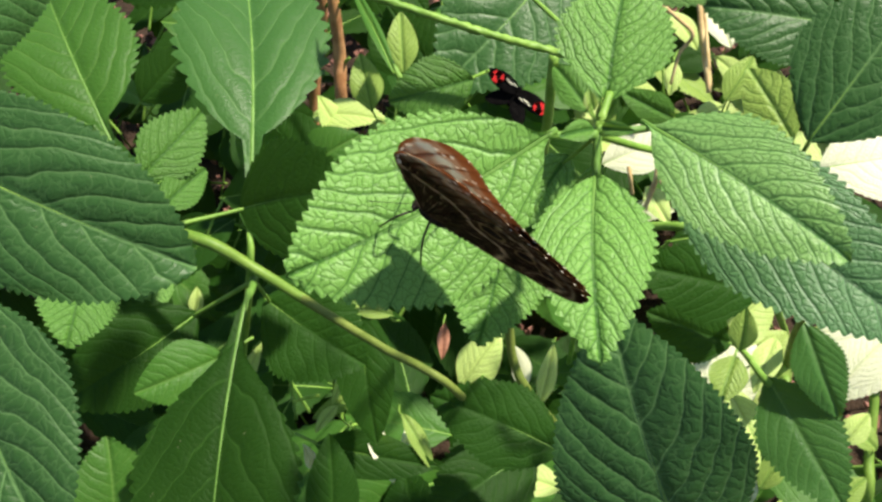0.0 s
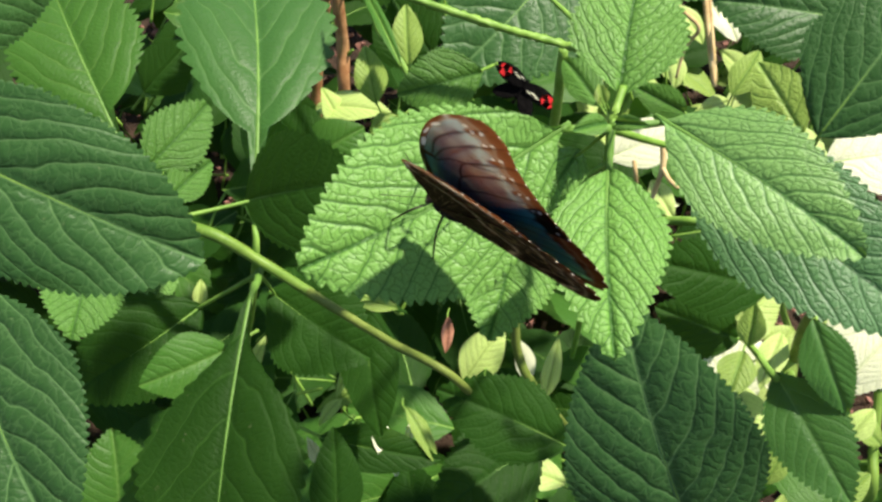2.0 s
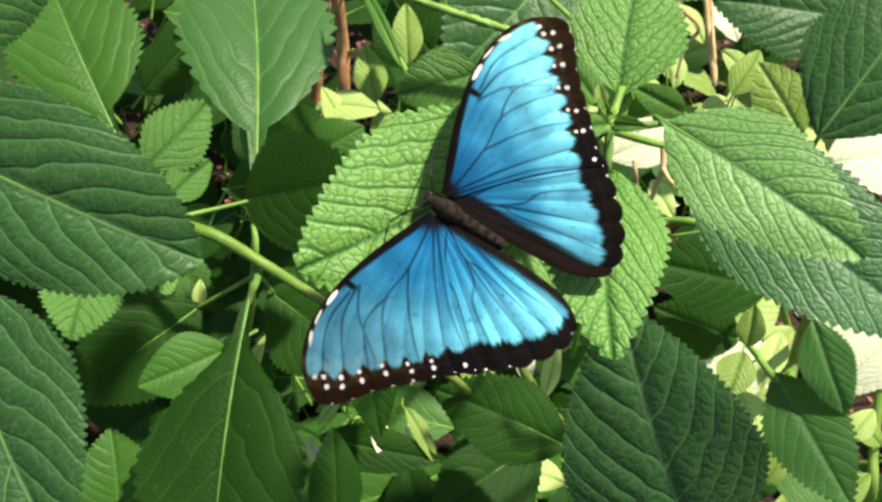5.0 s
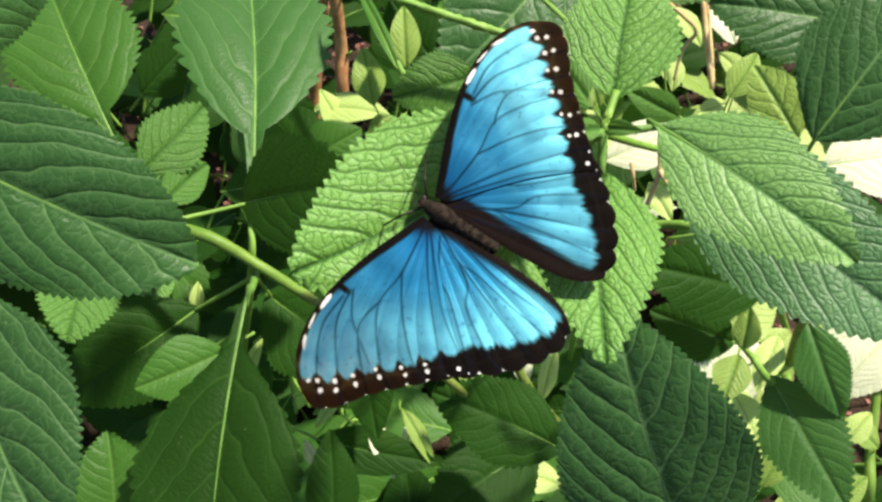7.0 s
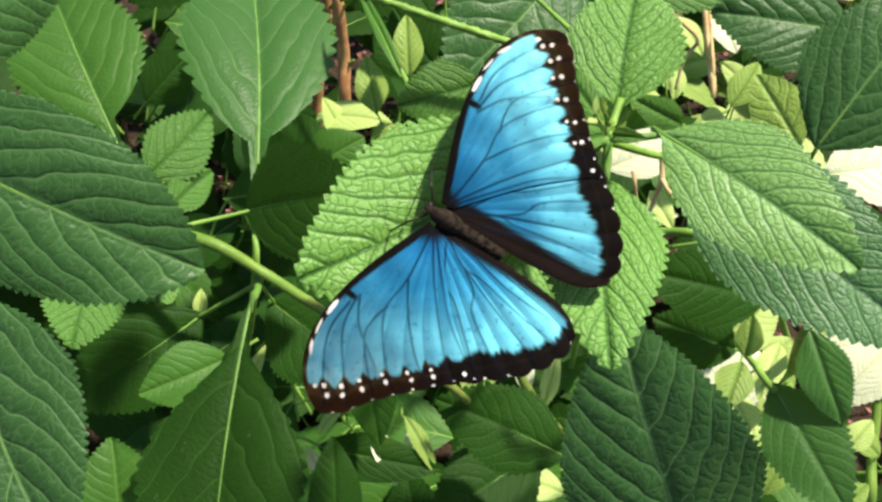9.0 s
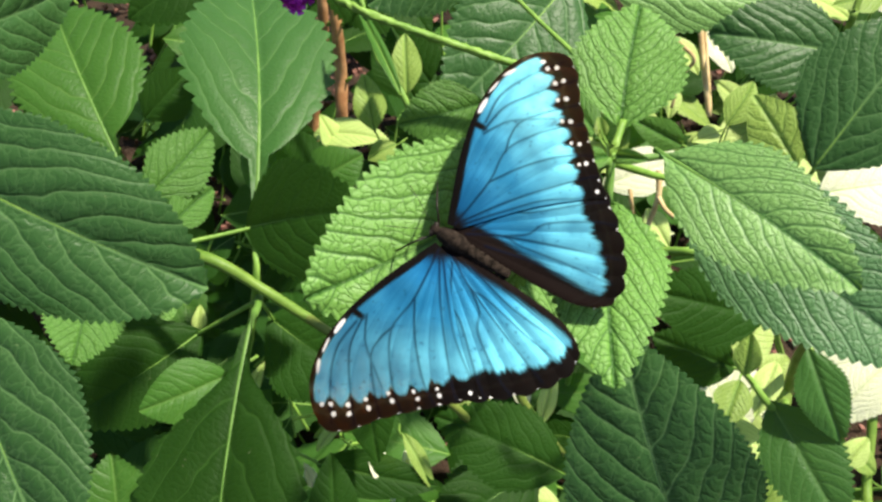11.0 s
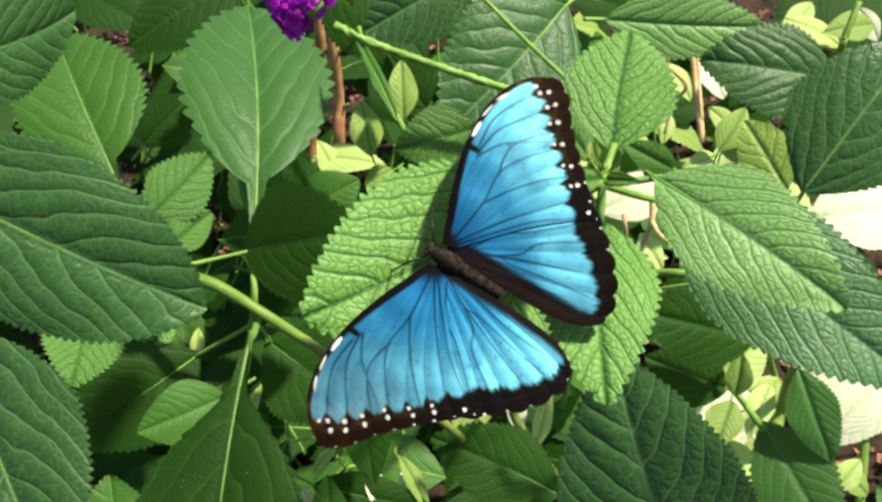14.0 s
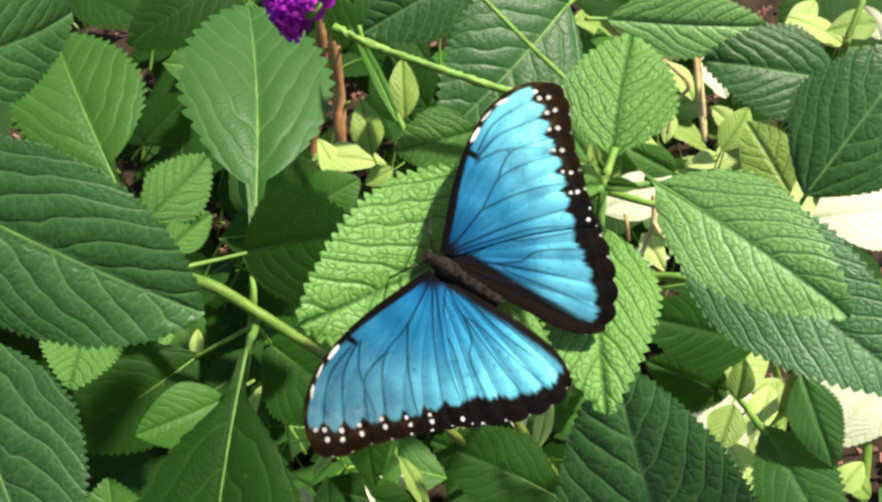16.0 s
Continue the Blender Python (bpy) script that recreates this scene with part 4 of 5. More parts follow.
# a purple flower head at the spike's end
def flower_head(shrub, at, way):
    rng = random.Random(21)
    bm = bmesh.new()
    for k in range(5):
        a = 2 * math.pi * k / 5
        d = Vector((math.cos(a), math.sin(a), 0))
        e = Vector((-d.y, d.x, 0))
        c = bm.verts.new((0, 0, -0.001))
        ring = [bm.verts.new(Vector(d * r + e * w + Vector((0, 0, h)))) for r, w, h in
                ((0.0016, -0.0011, 0.0002), (0.0036, -0.0016, 0.0009), (0.0042, 0.0, 0.0004), (0.0036, 0.0016, 0.0009), (0.0016, 0.0011, 0.0002))]
        for p, q in zip(ring, ring[1:]):
            bm.faces.new((c, p, q))
    core = part("flower_head", tube([Vector(at) - Vector(way) * 0.006, Vector(at) + Vector(way) * 0.014], 0.0045, 0.0035, shrub.location, 9, 4), STEM_GREEN, shrub,
                "round head of small purple flowers")
    mesh = bpy.data.meshes.new("floret")
    bmesh.ops.solidify(bm, geom=bm.faces[:], thickness=0.0003)
    bm.to_mesh(mesh)
    bm.free()
    mesh.materials.append(PETAL)
    axis = Vector(way).normalized()
    for k in range(170):
        h = rng.uniform(-0.3, 1.0)
        a = k * 2.39996
        u = axis.orthogonal().normalized()
        v = axis.cross(u)
        out = (u * math.cos(a) + v * math.sin(a)) * math.sqrt(max(0.05, 1 - h * h)) + axis * h
        out.normalize()
        ob = new("floret", mesh)
        ob.parent = core
        spot = Vector(at) + out * rng.uniform(0.009, 0.0165)
        ob.matrix_basis = Matrix.Translation(spot - shrub.location) @ out.to_track_quat("Z", "Y").to_matrix().to_4x4() @ pose(0, 0, 0, rng.uniform(-30, 30), rng.uniform(-30, 30), rng.uniform(0, 72))


flower_head(shrub, (-0.0556, 0.3691, 0.6686), (-0.75, 0.5, 0.35))


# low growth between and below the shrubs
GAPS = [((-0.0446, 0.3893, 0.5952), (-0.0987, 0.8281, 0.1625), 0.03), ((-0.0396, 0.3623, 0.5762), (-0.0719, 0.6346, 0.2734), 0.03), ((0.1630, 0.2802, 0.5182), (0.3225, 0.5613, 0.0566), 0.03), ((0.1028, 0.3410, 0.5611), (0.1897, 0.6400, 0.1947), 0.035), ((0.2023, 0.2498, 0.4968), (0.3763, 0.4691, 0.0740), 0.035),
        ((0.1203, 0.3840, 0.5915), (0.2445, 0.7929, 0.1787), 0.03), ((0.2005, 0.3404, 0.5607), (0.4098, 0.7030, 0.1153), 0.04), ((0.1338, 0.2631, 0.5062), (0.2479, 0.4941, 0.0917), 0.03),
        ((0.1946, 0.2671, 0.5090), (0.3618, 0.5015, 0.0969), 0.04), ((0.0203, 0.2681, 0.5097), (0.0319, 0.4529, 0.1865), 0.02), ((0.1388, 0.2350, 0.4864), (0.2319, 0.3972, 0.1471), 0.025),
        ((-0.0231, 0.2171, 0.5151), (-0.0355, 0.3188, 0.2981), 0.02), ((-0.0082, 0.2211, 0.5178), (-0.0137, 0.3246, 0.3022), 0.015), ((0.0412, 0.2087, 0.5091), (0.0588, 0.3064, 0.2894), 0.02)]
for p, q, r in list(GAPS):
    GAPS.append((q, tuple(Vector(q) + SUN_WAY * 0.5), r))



def low_growth():
    rng = random.Random(8)
    place = thing("low_foliage", (0.1, 0.45, 0.0), "dense dark green foliage close to the soil", "foliage", kind="stuff")
    made = 0
    while made < 760:
        at = Vector((rng.uniform(-0.46, 0.46), rng.uniform(0.14, 0.95), rng.uniform(0.03, 0.27)))
        if made >= 640:      # a looser fringe round the bed
            a = rng.uniform(0, 2 * math.pi)
            d = rng.uniform(0.48, 0.85)
            at = Vector((d * math.cos(a), 0.52 + d * math.sin(a), rng.uniform(0.03, 0.30)))
            if at.y < 0.2 and abs(at.x) < 0.5:
                continue
        clear = True
        for p, q, r in GAPS:
            p, q = Vector(p), Vector(q)
            t = max(0.0, min(1.0, (at - p).dot(q - p) / (q - p).length_squared))
            clear = clear and (p + (q - p) * t - at).length > r + 0.02
        if not clear:
            continue
        a = rng.uniform(0, 2 * math.pi)
        ln = rng.uniform(0.055, 0.115)
        way = Vector((math.cos(a), math.sin(a), rng.uniform(-0.6, 0.3))).normalized()
        up = Vector((rng.uniform(-0.5, 0.5), rng.uniform(-0.8, 0.3), 1.0))
        up = (up - way * up.dot(way)).normalized()
        # sun and shade by colour: bright leaves allowed on the right, mostly dark elsewhere
        leaf(place, rng.choice((LEAF_DEEP_SHADE, LEAF_DEEP_SHADE, LEAF_SMOOTH, LEAF_PALE, LEAF_SUN_YELLOW) if at.x > 0.13 else (LEAF_DEEP_SHADE, LEAF_DEEP_SHADE, LEAF_DEEP_SHADE, LEAF_DEEP_SHADE, LEAF_SMOOTH)), at - way * ln / 2, at + way * ln / 2, up, ln * rng.uniform(0.45, 0.65),
             petiole=at - way * ln * 0.8 + Vector((0, 0, -0.05)), fine=0.3, teeth=16, veins=7, taper=rng.choice((0.8, 1.4)), curl=rng.uniform(0, 0.2))
        made += 1


low_growth()

# ---- butterflies ----
def ring_points(points, n):
    """n + 1 points at even steps along a smooth line through the given ones (flat)."""
    line = curve_through([(a, b, 0) for a, b in points], 12)
    cut = [0.0]
    for p, q in zip(line, line[1:]):
        cut.append(cut[-1] + (q - p).length)
    xs = np.linspace(0, cut[-1], n + 1)
    return np.interp(xs, cut, [p.x for p in line]), np.interp(xs, cut, [p.y for p in line])


def shine_through(m, amount):
    """The thin wing lets light through, brown between its pale spots."""
    glow = m.mix(m.attr("pale_under"), rgb(0.66, 0.36, 0.20), rgb(1.0, 0.95, 0.84))
    glow = m.mix(m.attr("vein"), glow, rgb(0.22, 0.11, 0.06))
    thin = m.node("BsdfTranslucent", glow)
    mx = m.node("MixShader", amount, m.bsdf.outputs[0], thin.outputs[0])
    m.t.links.new(mx.outputs[0], m.out.inputs["Surface"])


def wing_upper_material(name):
    m = Nodes(name)
    co = m.coords()
    blue, pale, vein, reach = m.attr("blue"), m.attr("pale"), m.attr("vein"), m.attr("reach")
    fan = m.attr("fan")
    streak = m.noise(m.node("CombineXYZ", m.math("MULTIPLY", fan, 46.0), m.math("MULTIPLY", reach, 2.2), 0.0).outputs[0], 1.0, 4.0)
    hair = m.noise(m.node("CombineXYZ", m.math("MULTIPLY", fan, 260.0), m.math("MULTIPLY", reach, 9.0), 3.0).outputs[0], 1.0, 2.0)
    edge = m.math("ADD", blue, m.math("MULTIPLY", m.math("SUBTRACT", m.math("ADD", m.math("MULTIPLY", streak, 0.5), m.math("MULTIPLY", hair, 0.5)), 0.5), 1.1))
    field = m.step(edge, 0.22, 0.80)
    soft = m.noise(co, 70.0, 4.0)
    worn = m.step(m.noise(co, 480.0, 3.0), 0.62, 0.70)
    azure = m.mix(m.step(m.math("ADD", m.math("MULTIPLY", streak, 0.40), m.math("ADD", m.math("MULTIPLY", soft, 0.40), m.math("MULTIPLY", hair, 0.20))), 0.38, 0.64),
                  rgb(0.022, 0.195, 0.36), rgb(0.072, 0.37, 0.55))
    azure = m.mix(m.step(reach, 0.40, 0.80, 0.0, 0.6), azure, rgb(0.27, 0.86, 0.98))
    azure = m.mix(m.step(reach, 0.0, 0.62, 0.8, 0.0), azure, rgb(0.005, 0.105, 0.30))
    azure = m.mix(m.step(reach, 0.02, 0.24, 0.7, 0.0), azure, rgb(0.004, 0.045, 0.14))
    azure = m.mix(m.math("MULTIPLY", m.math("SUBTRACT", 1.0, m.attr("sheer")), 0.27), azure, rgb(0.003, 0.065, 0.14))
    azure = m.mix(m.math("MULTIPLY", m.step(m.noise(co, 120.0, 3.0), 0.42, 0.70), 0.35), azure, rgb(0.015, 0.17, 0.33))
    azure = m.mix(m.math("MULTIPLY", worn, 0.45), azure, rgb(0.01, 0.06, 0.12))
    dark = m.mix(soft, rgb(0.0008, 0.0006, 0.0006), rgb(0.004, 0.0025, 0.0022))
    dark = m.mix(m.attr("fold"), dark, rgb(0.009, 0.005, 0.004))
    colour = m.mix(field, dark, azure)
    colour = m.mix(m.math("MULTIPLY", vein, 0.85), colour, rgb(0.004, 0.006, 0.016))
    ragged = m.math("ADD", pale, m.math("MULTIPLY", m.math("SUBTRACT", m.noise(co, 900.0, 3.0), 0.5), 1.1))
    colour = m.mix(m.step(ragged, 0.3, 0.75), colour, rgb(0.75, 0.72, 0.70))
    m.put(m.bsdf.inputs["Base Color"], colour)
    m.put(m.bsdf.inputs["Metallic"], m.math("MULTIPLY", field, 0.84))
    m.bsdf.inputs["Specular IOR Level"].default_value = 0.06
    m.put(m.bsdf.inputs["Coat Weight"], m.math("MULTIPLY", field, m.math("ADD", m.math("MULTIPLY", m.attr("satin"), 0.03), 0.01)))
    m.bsdf.inputs["Coat Roughness"].default_value = 0.46
    m.put(m.bsdf.inputs["Roughness"], m.mix(field, rgb(0.7, 0.7, 0.7), m.mix(m.attr("satin"), rgb(0.55, 0.55, 0.55), rgb(0.43, 0.43, 0.43))))
    m.put(m.bsdf.inputs["Normal"], m.bump(m.math("ADD", m.math("ADD", m.math("MULTIPLY", streak, 0.5), m.math("MULTIPLY", hair, 0.15)), m.math("MULTIPLY", vein, 0.6)), 0.14, 0.0006))
    shine_through(m, m.math("ADD", m.math("MULTIPLY", m.attr("sheer"), m.math("SUBTRACT", 0.36, m.math("MULTIPLY", field, 0.07))), 0.03))
    return m.mat


def wing_under_material(name):
    m = Nodes(name)
    co = m.coords()
    eye, pale = m.attr("eye"), m.attr("pale_under")
    n1, n2 = m.noise(co, 140.0, 4.0), m.noise(co, 700.0, 2.0)
    brown = m.mix(m.step(n1, 0.35, 0.65), rgb(0.007, 0.0035, 0.0025), rgb(0.028, 0.012, 0.006))
    brown = m.mix(m.step(n2, 0.55, 0.7), brown, rgb(0.060, 0.028, 0.013))
    brown = m.mix(m.attr("vein"), brown, rgb(0.020, 0.010, 0.007))
    torn = m.math("MULTIPLY", m.math("MAXIMUM", pale, m.attr("fleck")), m.step(m.noise(co, 330.0, 3.0), 0.36, 0.56))
    brown = m.mix(torn, brown, rgb(0.58, 0.38, 0.20))
    brown = m.mix(m.step(m.attr("pale"), 0.3, 0.75), brown, rgb(0.85, 0.76, 0.62))
    brown = m.mix(m.step(eye, 0.55, 0.75), brown, rgb(0.008, 0.006, 0.006))
    ringed = m.math("MULTIPLY", m.step(eye, 0.42, 0.50), m.step(eye, 0.55, 0.62, 1.0, 0.0))
    brown = m.mix(ringed, brown, rgb(0.22, 0.14, 0.06))
    m.put(m.bsdf.inputs["Base Color"], brown)
    m.bsdf.inputs["Roughness"].default_value = 0.9
    m.bsdf.inputs["Specular IOR Level"].default_value = 0.03
    m.put(m.bsdf.inputs["Normal"], m.bump(m.math("ADD", n2, m.attr("vein")), 0.3, 0.0004))
    shine_through(m, m.math("ADD", m.math("MULTIPLY", m.attr("sheer"), 0.35), 0.08))
    return m.mat


WING_UPPER = wing_upper_material("wing_upper")
WING_UNDER = wing_under_material("wing_under")
FUR = plain_material("dark_fur", (0.005, 0.004, 0.003), (0.055, 0.040, 0.030), 650, 0.9, 1.0, 0.0012, gloss=0.06)
LIMB = plain_material("dark_limb", (0.008, 0.006, 0.005), (0.03, 0.02, 0.015), 500, 0.5, 0.2, 0.0002)

# Wing outlines and veins, in millimetres: forward of the hinge, and out from the body.
FORE_LEAD = [(0.0, 2.0), (4.0, 11.0), (8.3, 21.5), (11.7, 33.0), (12.9, 42.5), (12.7, 49.0), (10.7, 56.5), (6.6, 62.5), (1.5, 66.4)]
FORE_OUTER = [(1.5, 66.4), (-3.0, 65.6), (-7.4, 62.0), (-11.5, 56.6), (-17.4, 50.6), (-24.0, 44.6), (-29.4, 39.5), (-34.5, 35.6)]
HIND_OUTER = [(-27.0, 41.0), (-32.5, 37.4), (-39.0, 32.2), (-45.5, 26.4), (-50.5, 20.0), (-53.4, 13.5), (-53.0, 8.0), (-50.0, 4.5)]
HIND_INNER = [(-50.0, 4.5), (-44.0, 2.0), (-36.0, 1.0), (-24.0, 0.4), (-10.0, 0.4), (-2.0, 1.0)]
FORE_VEINS = [[(-2, 3.5), (-3.2, 19.7), (-2, 30.4), (-5.6, 38.5), (-11.4, 46), (-17, 51)], [(-3.2, 19.7), (-9.2, 29.9), (-17.4, 39.5), (-24, 44)], [(-2.2, 30.1), (-0.6, 35.6), (-1, 41.1), (-6.6, 49), (-12, 55)],
              [(-3.2, 5.3), (-12, 19.4), (-25.2, 36.3), (-29, 39.5)], [(-4.1, 4.9), (-11.9, 15.2), (-19.5, 24.3), (-28, 31)], [(6.9, 31.7), (5.5, 42.1), (0, 51.6), (-7, 61)],
              [(6.2, 31.2), (3.3, 37.2), (-0.1, 40.9), (-8.5, 47.5)], [(7.8, 34.3), (8.7, 44.1), (5.3, 53.8), (-1, 64)]]
HIND_VEINS = [[(-6.5, 2.7), (-15.8, 8), (-22, 8.3), (-36, 11), (-50, 13)], [(-15.8, 8), (-21.7, 12.5), (-25, 18.5), (-36, 26), (-43, 29)], [(-7.4, 4.5), (-13.5, 14.9), (-19.2, 18.6), (-30.3, 28.7), (-37, 34)],
              [(-13, 2.6), (-28.9, 6.4), (-44, 7.4)], [(-15.8, 8), (-29, 13.4), (-48, 20.5)]]
FORE_SPOTS = [(1.9, 59.2, 1.0), (-2.5, 56.8, 1.1), (-6.0, 52.8, 0.9), (-10.7, 47.9, 0.8), (-16.7, 43.7, 0.7), (-22.2, 39.5, 0.6), (4.1, 60.5, 0.9), (-0.2, 61.2, 1.1), (-4.1, 58.9, 1.0), (-7.9, 54.5, 1.0),
              (-12.8, 49.3, 1.0), (-18.8, 44.9, 0.8), (-23.7, 40.9, 0.9), (-31.0, 35.6, 0.8)]


def along_lines(lines, a, b, width):
    """How near each point (a, b) lies to thin curved lines that fade outwards: 1 on a line, 0 away from it."""
    best = np.zeros_like(a)
    for pts in lines:
        line = curve_through([(p, q, 0) for p, q in pts], 8)
        for k, (p, q) in enumerate(zip(line, line[1:])):
            dx, dy = q.x - p.x, q.y - p.y
            t = np.clip(((a - p.x) * dx + (b - p.y) * dy) / (dx * dx + dy * dy), 0, 1)
            d = np.hypot(a - p.x - t * dx, b - p.y - t * dy)
            best = np.maximum(best, (1 - 0.55 * k / len(line)) * np.exp(-(d / width) ** 2))
    return best


def soft_step(x, lo, hi):
    t = np.clip((x - lo) / (hi - lo), 0, 1)
    return t * t * (3 - 2 * t)


def wing_mesh(name, hind, side):
    """A thin shell: blue or dark above, patterned brown below. side: 1 right, -1 left."""
    nf, nr = 260, 104
    if hind:
        oa, ob_ = ring_points(HIND_OUTER, nf)
        ia, ib = ring_points(HIND_INNER[::-1], nr)
        ca, cb = np.linspace(-2.0, -27.0, nr + 1), np.linspace(3.0, 41.0, nr + 1)
    else:
        oa, ob_ = ring_points(FORE_OUTER, nf)
        ca, cb = ring_points(FORE_LEAD, nr)
        ia, ib = np.linspace(-4.0, -34.5, nr + 1), np.linspace(3.0, 35.6, nr + 1)
        ib = ib + 2.5 * np.sin(np.linspace(0, 1, nr + 1) * math.pi)
    cells = 7 if hind else 8
    f, r = np.meshgrid(np.linspace(0, 1, nf + 1), np.linspace(0, 1, nr + 1), indexing="ij")
    # blend the leading side, the inner side and the outer edge: a patch with one corner at the hinge
    a = (1 - f) * ca[None, :] + f * ia[None, :] + r * (oa[:, None] - (1 - f) * ca[-1] - f * ia[-1])
    b = (1 - f) * cb[None, :] + f * ib[None, :] + r * (ob_[:, None] - (1 - f) * cb[-1] - f * ib[-1])
    wave = np.abs(np.sin(math.pi * cells * f))
    push = np.clip((r - 0.9) / 0.1, 0, 1) * (1.0 if hind else 0.6) * (wave - 0.5)
    a, b = a - push * (1.0 if hind else 0.2), b + push * (0.6 if hind else 1.0)
    to_edge = (1 - r) * np.hypot(oa, ob_)[:, None]
    uneven = np.array([noise.noise(Vector((k * 0.11, 2.0 + hind, 0))) for k in range(nf + 1)])[:, None]
    vein = along_lines(HIND_VEINS if hind else FORE_VEINS, a, b, 0.36)
    if hind:
        border = np.interp(f, (0, 0.35, 0.6, 0.8, 1), (10.0, 8.6, 7.0, 5.4, 5.0)) + 1.0 * (0.5 - wave) + 1.6 * uneven
        blue = (to_edge - border) / 4.0 + 0.5
        inner = (1 - f) * (3 + 42 * r)
        tuck = 6.4 if side > 0 else 3.4      # the left inner margin lies folded under
        blue = np.minimum(blue, (inner - tuck) / 4.0 + 0.5)
        fold = soft_step(tuck + 1 - inner, 0, 5)
    else:
        border = np.interp(f, (0, 0.1, 0.35, 0.6, 1), (8.5, 9.5, 7.4, 6.6, 9.0)) + 2.6 * (0.5 - wave) + 1.2 * uneven
        blue = (to_edge - border) / 3.4 + 0.5
        costa = f * (6 + 46 * r)
        blue = np.minimum(blue, (costa - 1.5 - 1.2 * soft_step(r, 0.5, 0.1)) / 1.6 + 0.5)
        bar = np.hypot((b - 32.4) / 1.5, (a - 9.0 + 0.5 * (b - 32.4)) / 3.8)
        blue = np.minimum(blue, (bar - 0.75) / 1.1 + 0.5)
        fold = np.zeros_like(a)
    blue = np.clip(np.minimum(blue, (np.hypot(a, b) - 6.5) / 7 + 0.4), 0, 1)
    pale = np.zeros_like(a)
    if not hind:
        for sa, sb, size in FORE_SPOTS:
            pale = np.maximum(pale, 1 - np.clip((np.hypot(a - sa, b - sb) - 0.45 * size) / 0.6, 0, 1))
        for sa, sb, ln, wd, lean in ((11.3, 38.3, 2.8, 0.7, 0.08), (10.6, 51.6, 2.2, 0.6, -0.45), (11.9, 45.0, 2.6, 0.35, -0.1)):
            d = np.hypot((b - sb) / ln, (a - sa - lean * (b - sb)) / wd)
            pale = np.maximum(pale, 1 - np.clip((d - 0.7) / 0.6, 0, 1))
    cellpos = np.abs((f * cells) % 1.0 - 0.5)
    rim = (to_edge < 0.5) & (cellpos > 0.43) & ((f > 0.06) | bool(hind))
    pale = np.where(rim, np.maximum(pale, 0.65), pale)
    margin = 1 - r
    under = np.maximum(pale, np.exp(-((margin - 0.16 - 0.02 * np.sin(f * 22)) / 0.022) ** 2))
    under = np.maximum(under, 0.95 * np.exp(-((margin - 0.50 - 0.03 * np.sin(f * 9)) / 0.020) ** 2))
    under = np.maximum(under, 0.5 * np.exp(-((margin - 0.07 - 0.012 * wave) / 0.012) ** 2))
    if not hind:
        cell = soft_step(0.42 - cellpos, 0.0, 0.16)
        under = np.maximum(under, 0.95 * np.exp(-((margin - 0.165) / 0.07) ** 2) * np.clip(1.3 - 1.1 * f, 0, 1) * cell)
        under = np.maximum(under, 0.6 * np.exp(-((margin - 0.29) / 0.045) ** 2) * np.clip(1.1 - 1.3 * f, 0, 1) * cell)
    eyes = [(-22, 24, 4.2), (-33, 20, 3.2), (-41, 15, 3.0)] if hind else [(-12, 50, 2.2), (-16, 42, 3.0), (-19, 34, 3.0)]
    eye = np.zeros_like(a)
    for ea, eb, es in eyes:
        eye = np.maximum(eye, 1.0 - np.hypot(a - ea, b - eb) / (2 * es))
    sheer = soft_step(r, 0.42, 0.74) * (0.25 * soft_step(r, 0.8, 0.95) if hind else np.clip(1.8 - 1.7 * f, 0, 1))
    sheer = sheer * (1 + 0.12 * soft_step(to_edge, 13, 8))
    satin = 0.2 * soft_step(b, 10, 40) if hind else soft_step(b, 18, 48) * (1 - 0.7 * soft_step(f, 0.3, 1.0))
    fleck, rough = np.empty_like(a), np.empty_like(a)
    for i in range(nf + 1):
        for j in range(nr + 1):
            fleck[i, j] = noise.noise(Vector((f[i, j] * 46, r[i, j] * 7, 3.0 + hind)))
            rough[i, j] = noise.noise(Vector((a[i, j], b[i, j], 0)) * 0.09)
    fleck = np.clip((fleck - 0.22) * 4, 0, 0.8) * (0.35 + 0.65 * r)
    lift = 1.1 * np.sin(b / 68 * math.pi) - 0.0004 * b * b + 0.22 * (wave - 0.5) * r + 0.35 * rough - 0.3 * hind
    if not hind:
        lift = lift - 0.5 * soft_step(b, 30, 66) * soft_step(f, 0.6, 0.0)
    top = np.stack([side * 0.975 * b, a, lift], -1).reshape(-1, 3) / 1000
    total, row = len(top), nr + 1
    verts = np.concatenate([top, top - np.array([0, 0, 0.00022])])
    i, j = np.meshgrid(np.arange(nf), np.arange(nr), indexing="ij")
    k = (i * row + j).ravel()
    quads = np.stack([k, k + 1, k + row + 1, k + row], -1)
    up, down = (quads[:, ::-1], quads + total) if side > 0 else (quads, quads[:, ::-1] + total)
    loop = list(range(nr)) + [n * row + nr for n in range(nf + 1)] + [nf * row + n for n in range(nr - 1, -1, -1)]
    rim_faces = [(p, q, q + total, p + total) for p, q in zip(loop, loop[1:])]
    faces = up.tolist() + down.tolist() + rim_faces
    slot = [0] * len(up) + [1] * len(down) + [1] * len(rim_faces)
    mesh = bpy.data.meshes.new(name)
    mesh.from_pydata(verts.tolist(), [], faces)
    for key, v in (("blue", blue), ("pale", pale), ("vein", vein), ("fan", f), ("reach", r), ("eye", eye), ("pale_under", under), ("fleck", fleck), ("sheer", sheer), ("satin", satin), ("fold", fold)):
        mesh.attributes.new(key, "FLOAT", "POINT").data.foreach_set("value", np.tile(v.ravel(), 2))
    mesh.materials.append(WING_UPPER)
    mesh.materials.append(WING_UNDER)
